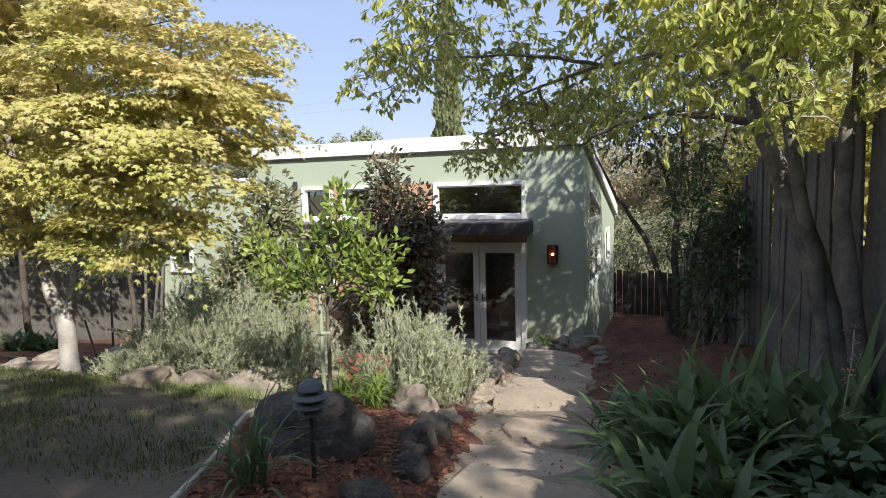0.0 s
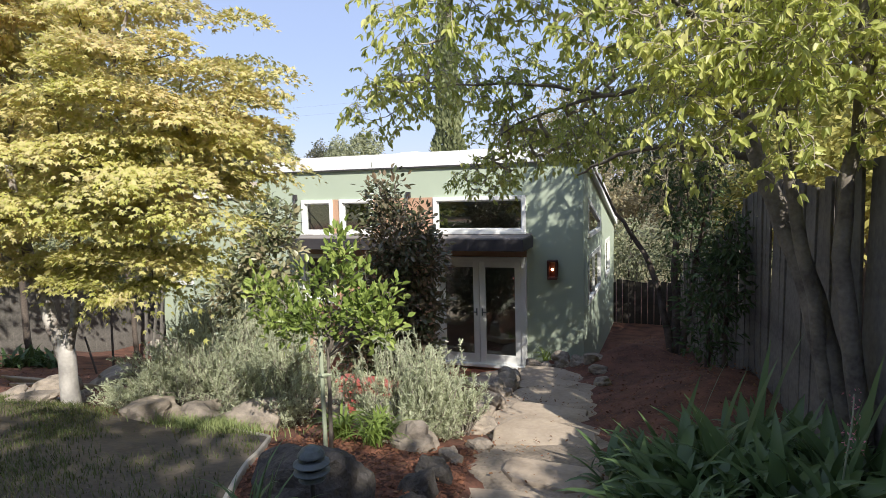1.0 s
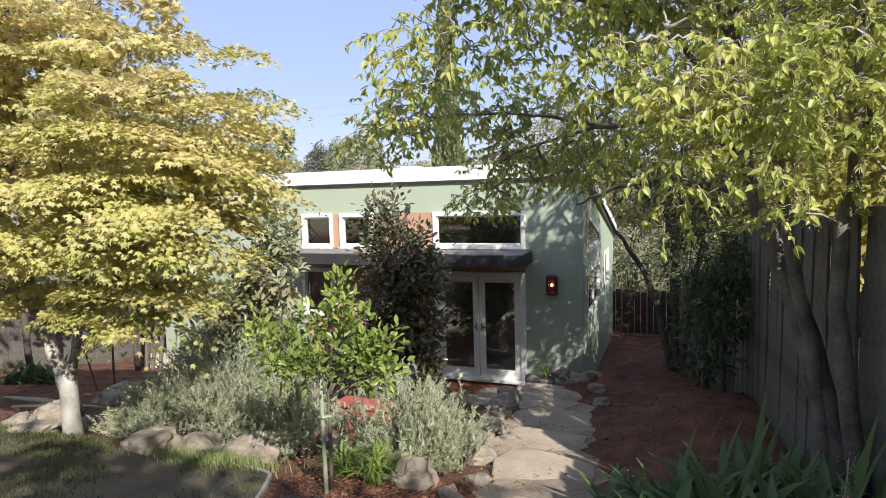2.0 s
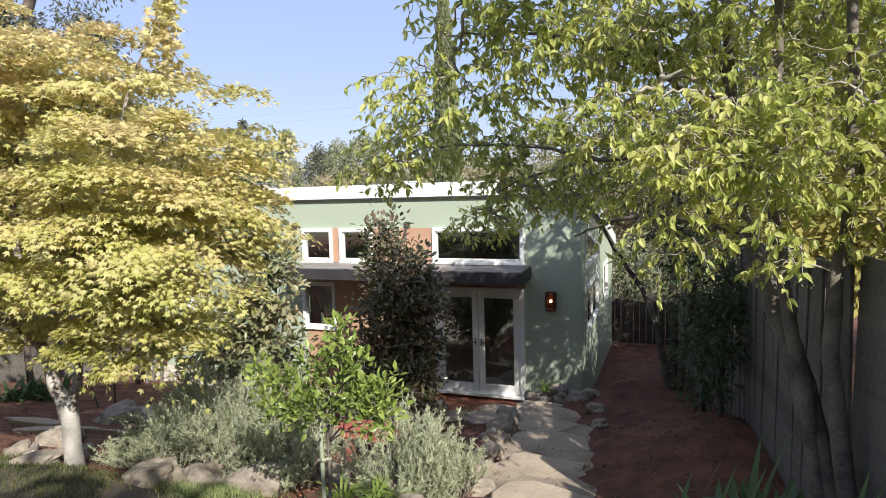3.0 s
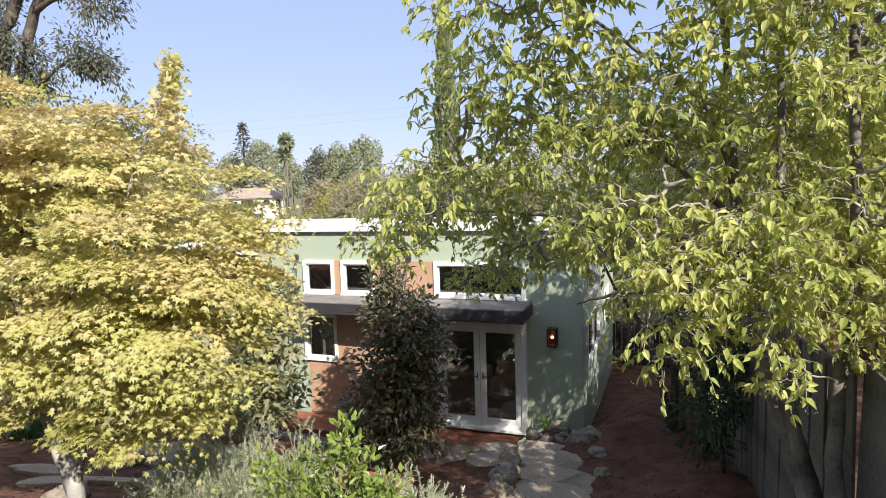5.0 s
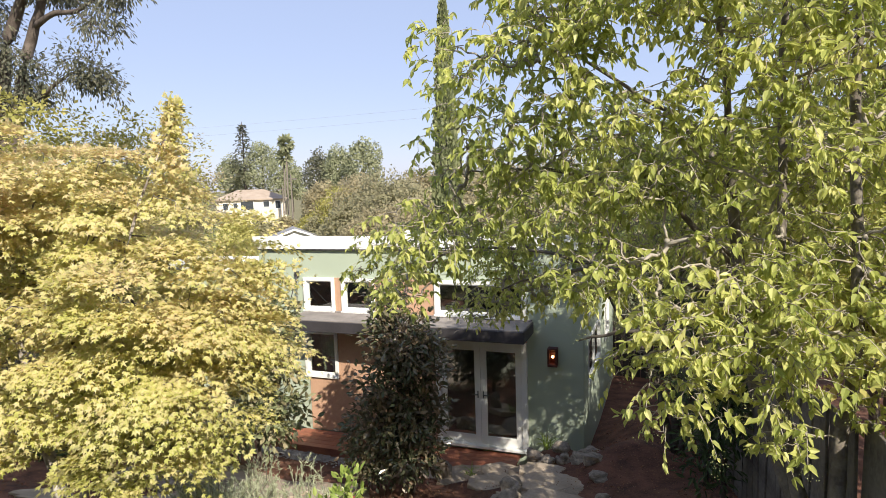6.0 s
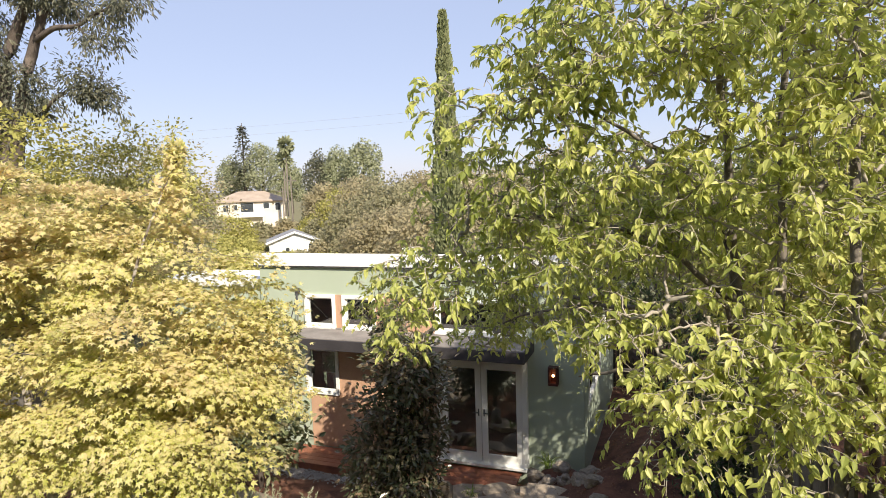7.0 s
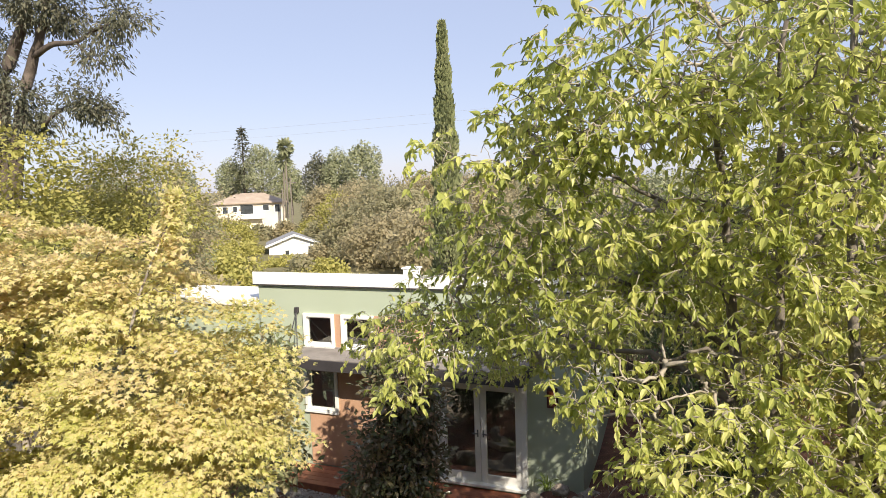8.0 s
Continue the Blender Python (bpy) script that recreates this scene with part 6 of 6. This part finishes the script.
M_TILE = surf("tan_roof_tile", (0.32, 0.25, 0.20), (0.44, 0.36, 0.29), 0.6, 0.85, 0.2, 6)
M_CREAM = surf("cream_stucco", (0.66, 0.58, 0.46), (0.76, 0.69, 0.57), 0.3, 0.9, 0.1, 8)
M_GREYROOF = surf("grey_shingle", (0.20, 0.20, 0.21), (0.32, 0.32, 0.33), 0.6, 0.9, 0.2, 8)
M_PANE = surf("dark_window_pane", (0.03, 0.035, 0.04), (0.07, 0.08, 0.09), 1.0, 0.15, 0.0)


def local_house(name, at, turn, label, w, dpt, wall_h, roof_h, wall_m, roof_m, hip, windows, eave=0.6, gable_front=False):
    ob = thing(name, at, label, "house", "far houses")
    ob.rotation_euler = (0, 0, radians(turn))

    def p(nm, data, m, par=None, lb=""):
        me = npmesh(nm, *data)
        me.materials.append(m)
        o = new(nm, me)
        o.parent = par or ob
        if lb:
            o["label"] = lb
        return o

    p("wall", box(-w / 2, w / 2, 0, dpt, -3, wall_h), wall_m)
    e = eave
    if gable_front:
        v = [(-w / 2 - e, -e, wall_h - .15), (0, -e, wall_h + roof_h), (w / 2 + e, -e, wall_h - .15), (-w / 2 - e, dpt + e, wall_h - .15), (0, dpt + e, wall_h + roof_h), (w / 2 + e, dpt + e, wall_h - .15)]
        lo = [(a, b, c - .22) for a, b, c in v]
        f4 = [(0, 1, 4, 3), (1, 2, 5, 4), (6, 9, 10, 7), (7, 10, 11, 8), (0, 6, 7, 1), (1, 7, 8, 2), (3, 4, 10, 9), (4, 5, 11, 10), (0, 3, 9, 6), (2, 8, 11, 5)]
        p("roof", (np.array(v + lo, dtype=float), np.array(f4)), roof_m)
        gv = [(-w / 2, 0, wall_h - .1), (w / 2, 0, wall_h - .1), (0, 0, wall_h + roof_h - .3), (-w / 2, .2, wall_h - .1), (w / 2, .2, wall_h - .1), (0, .2, wall_h + roof_h - .3)]
        p("gable", (np.array(gv, dtype=float), [np.array([(0, 1, 2), (3, 5, 4)]), np.array([(0, 3, 4, 1), (1, 4, 5, 2), (0, 2, 5, 3)])]), wall_m)
        p("bargeboard", (np.array([(-w / 2 - e, -e - .04, wall_h - .4), (-w / 2 - e, -e - .04, wall_h - .12), (0, -e - .04, wall_h + roof_h + .03), (w / 2 + e, -e - .04, wall_h - .12), (w / 2 + e, -e - .04, wall_h - .4), (0, -e - .04, wall_h + roof_h - .25)]),
                         np.array([(0, 5, 2, 1), (5, 4, 3, 2)])), M_FASCIA)
    else:
        b = wall_h
        v = [(-w / 2 - e, -e, b), (w / 2 + e, -e, b), (w / 2 + e, dpt + e, b), (-w / 2 - e, dpt + e, b), (-w / 2 + hip, dpt / 2, b + roof_h), (w / 2 - hip, dpt / 2, b + roof_h)]
        lo = [(a, c, d - .25) for a, c, d in v[:4]]
        p("roof", (np.array(v + lo, dtype=float), [np.array([(0, 1, 5, 4), (2, 3, 4, 5), (0, 6, 7, 1), (1, 7, 8, 2), (2, 8, 9, 3), (3, 9, 6, 0), (6, 9, 8, 7)]), np.array([(1, 2, 5), (3, 0, 4)])]), roof_m)
    for x, z, ww, wh in windows:
        wo = p("window", box(x - ww / 2, x + ww / 2, -.06, -.01, z, z + wh), M_PANE)
        p("window_frame", framing(x - ww / 2 - .1, x + ww / 2 + .1, z - .1, z + wh + .1, .1, -.10, -.012, bevel=0), M_FASCIA, wo)
    return ob


for x, y, top in [(-98.5, 112, 12.8), (-96.3, 112, 12.4)]:
    cc = thing("far_cypress", (x, y, 2), "slim dark cypress on the far hillside", "tree", "far cypresses")
    part("trunk", tube([(x, y, 1), (x, y, top - 1)], [.15, .03], 6), M_BARKDK, cc)
    k, a = rng.random(900), rng.uniform(0, 6.28, 900)
    w = 0.7 * (1 - k) ** 0.6 * np.sqrt(rng.random(900))
    part("crown", leaves(np.column_stack([x + w * np.cos(a), y + w * np.sin(a), 3 + k * (top - 3)]), rng.normal(0, .4, (900, 3)) + [0, 0, 1], rng.normal(0, 1, (900, 3)), 0.5, OVAL), L_CYP, cc)
fh = local_house("far_house", (-82.3, 96, 0), 38, "cream two-storey house with a tan hipped roof", 14.5, 9, 4.4, 2.1, M_CREAM, M_TILE, 4.5,
                 [(-5.4, 2.2, 1.0, 1.4), (-1.0, 1.9, 2.6, 2.0), (3.0, 2.6, 1.2, 1.2), (5.4, 2.2, 1.0, 1.6), (-3.4, 2.4, .8, 1.2)])
bal = npmesh("balcony", *join([box(-3.2, 2.4, -1.4, -.06, .9, 1.1), *[box(-3.2 + i * .8, -3.05 + i * .8, -1.4, -1.3, 1.1, 1.9) for i in range(8)], box(-3.2, 2.4, -1.42, -1.32, 1.9, 2.0), box(-3.1, -2.9, -1.3, -1.1, -3, .9), box(2.1, 2.3, -1.3, -1.1, -3, .9)]))
bal.materials.append(M_FASCIA)
bo = new("balcony", bal)
bo.parent = fh
local_house("far_house", (-46.3, 58.7, -2.95), 36, "white gabled outbuilding with a grey roof", 6.8, 7, 2.0, 1.3, M_FASCIA, M_GREYROOF, 0, [(-1.0, .3, .5, .8), (2.2, .3, .7, 1.2)], .45, True)
local_house("far_house", (-33, 95, 5.0), 25, "low house with a dark roof on the ridge", 11, 8, 3.0, 1.3, M_CREAM, M_GREYROOF, 3, [(-2, 1, 1.5, 1.2), (2, 1, 1.5, 1.2)])
# utility poles and wires
for x, y, z in [(-66.5, 88, 9.0), (-68.5, 88, 7.0)]:
    po = thing("utility_pole", (x, y, -1), "wooden utility pole on the hillside", "pole", "utility poles")
    part("pole_shaft", tube([(x, y, -2), (x, y, z)], [.16, .12], 8), M_BARK, po)
    part("crossarm", box(x - 1.3, x + 1.3, y - .08, y + .08, z - 1.0, z - .8), M_BARK, po)
for i, z in enumerate([13.5, 14.6]):
    w = thing("power_line", (-60, 60, z), "thin overhead power line", "cable", "power lines")
    p = np.array([(-95 + 120 * t, 52 + 10 * t, z + 2.2 * t - 3.0 * 4 * t * (1 - t) * .3) for t in np.linspace(0, 1, 24)])
    part("wire", tube(p, .007, 5), M_BARK, w)

# ---- small things ----
bench = thing("garden_bench", (-2.05, -4.3, float(ground_z(-2.05, -4.3))), "low faded red wooden bench among the bushes", "bench")
bz = 0.98
part("seat", box(-2.55, -1.6, -4.5, -4.2, bz, bz + .045, .006), M_RED, bench)
part("apron", box(-2.5, -1.65, -4.47, -4.44, bz - .11, bz - .001, .004), M_RED, bench)
for x in (-2.45, -1.75):
    part("leg", box(x, x + .07, -4.43, -4.27, float(ground_z(x, -4.35)) - .05, bz - .002, .005), M_RED, bench)

n = 26000
cx, cy = rng.uniform(-8.5, 2.6, n), rng.uniform(-8.9, 2.5, n)
near_path = np.min(np.abs(cx[:, None] - np.interp(cy, CENTRE[:, 1], CENTRE[:, 0])[:, None]), 1) < 0.62
on_lawn = (cy < -7.0) & (cx < lawn_right(cy) + 0.06)
keep = ~on_lawn & (~near_path | (rng.random(n) < 0.10)) & ~((cy > -0.9) & (cx < 0.05))
cx, cy = cx[keep], cy[keep]
mx, my = rng.uniform(-1.3, .25, 9000), rng.uniform(-9.4, -6.6, 9000)
keep = (mx > lawn_right(my) + .03) & (mx < np.interp(my, CENTRE[:, 1], CENTRE[:, 0]) - .5)
cx, cy = np.concatenate([cx, mx[keep]]), np.concatenate([cy, my[keep]])
cp = np.column_stack([cx, cy, ground_z(cx, cy) + 0.008])
way = rng.normal(0, 1, cp.shape) * [1, 1, .22]
tagged(part("bark_chips", leaves(cp, way, np.tile([0, 0, 1.0], (len(cp), 1)) + rng.normal(0, .35, cp.shape), rng.uniform(.015, .055, len(cp)), (OVAL[0] * np.array([.9, 1, 1]), OVAL[1])), M_CHIPS), "scattered reddish bark chips over the beds", "mulch", kind="stuff")
n = 5200
cx = rng.uniform(-2.4, 2.3, n)
cy = rng.uniform(-8.6, 4.5, n)
keep = ~((cy < -7.0) & (cx < lawn_right(cy) + 0.1)) & ~((cy > -0.9) & (cx < 0.02))
cx, cy = cx[keep], cy[keep]
n = len(cx)
cp = np.column_stack([cx, cy, ground_z(cx, cy) + 0.045])
tagged(part("fallen_leaves", leaves(cp, rng.normal(0, 1, cp.shape) * [1, 1, .25], np.tile([0, 0, 1.0], (n, 1)) + rng.normal(0, .4, cp.shape), rng.uniform(.014, .04, n), BROAD), L_LITTER), "dry brown leaves fallen on path and beds", "leaf litter", kind="stuff")

# ivy and a pink spike in the near corner
iv = thing("ivy", (2.0, -8.9, float(ground_z(2.0, -8.9))), "pale-veined ivy trailing under the strap leaves", "plant")
ip = np.column_stack([rng.uniform(1.72, 2.35, 420), rng.uniform(-8.85, -8.2, 420), np.zeros(420)])
ip[:, 2] = ground_z(ip[:, 0], ip[:, 1]) + rng.uniform(.05, .34, 420)
HEART = (np.array([(0, .12, 0), (-.28, 0, .03), (-.48, .22, .05), (-.36, .55, .03), (0, 1, -.05), (.36, .55, .03), (.48, .22, .05), (.28, 0, .03)]), np.array([(0, 4, 3, 2), (0, 6, 5, 4)]))
HEARTS = [npmesh("leaf", *leaves(np.zeros((1, 3)), np.array([[0, -1.0, w]]), np.array([[0, .1, 1.0]]), 1.0, HEART)) for w in (-.5, -.2, .15)]
for me in HEARTS:
    me.materials.append(L_IVY)
for k in range(210):
    q = Vector(ip[k]) - Vector(iv.location)
    g = rng.uniform(.04, .08)
    part("leaf", HEARTS[k % 3], None, iv, at=pose(*q, rng.normal(0, 18), rng.normal(0, 18), rng.normal(0, 60)) @ Matrix.Diagonal((g, g, g, 1)))
fl = thing("flower_spike", (2.06, -7.8, float(ground_z(2.06, -7.8))), "loose pink flower spike among strap leaves", "flower")
part("stalk", tube(bend((2.06, -7.8, float(ground_z(2.06, -7.8))), (2.05, -7.82, 2.42), 0, .02, 6), np.linspace(.006, .003, 6), 5), M_STAKE, fl)
fp = np.column_stack([2.05 + rng.normal(0, .02, 46), -7.82 + rng.normal(0, .025, 46), rng.uniform(2.16, 2.44, 46)])
tagged(part("petal_mass", leaves(fp, rng.normal(0, 1, (46, 3)), rng.normal(0, 1, (46, 3)), .016, BROAD), M_PINK, fl), kind="stuff")

# shrubs along the west fence
for x, y, h in [(-12.6, -4.8, 2.6), (-12.8, -2.4, 2.9), (-12.7, 0.2, 2.7), (-12.2, 2.9, 2.6), (-12.8, -7.4, 2.8), (0.3, 8.3, 2.3), (1.9, 8.4, 2.4), (-1.3, 8.4, 2.2), (3.2, 5.5, 2.6)]:
    g = float(ground_z(x, y))
    tree("fence_shrub", (x, y, g), (x, y, g + 1.2), 0.05, [((x, y, h * .6), (1.0, 1.4, h * .42)), ((x, y + .8, h * .5), (.9, 1.1, h * .4))], 150, 14, 0.16, 0.22, LONG, M_BARKDK, L_FAR, "dark green shrub behind the board fence", shell=0.5, twigs=False, group="shrubs behind the fence", category="shrub")
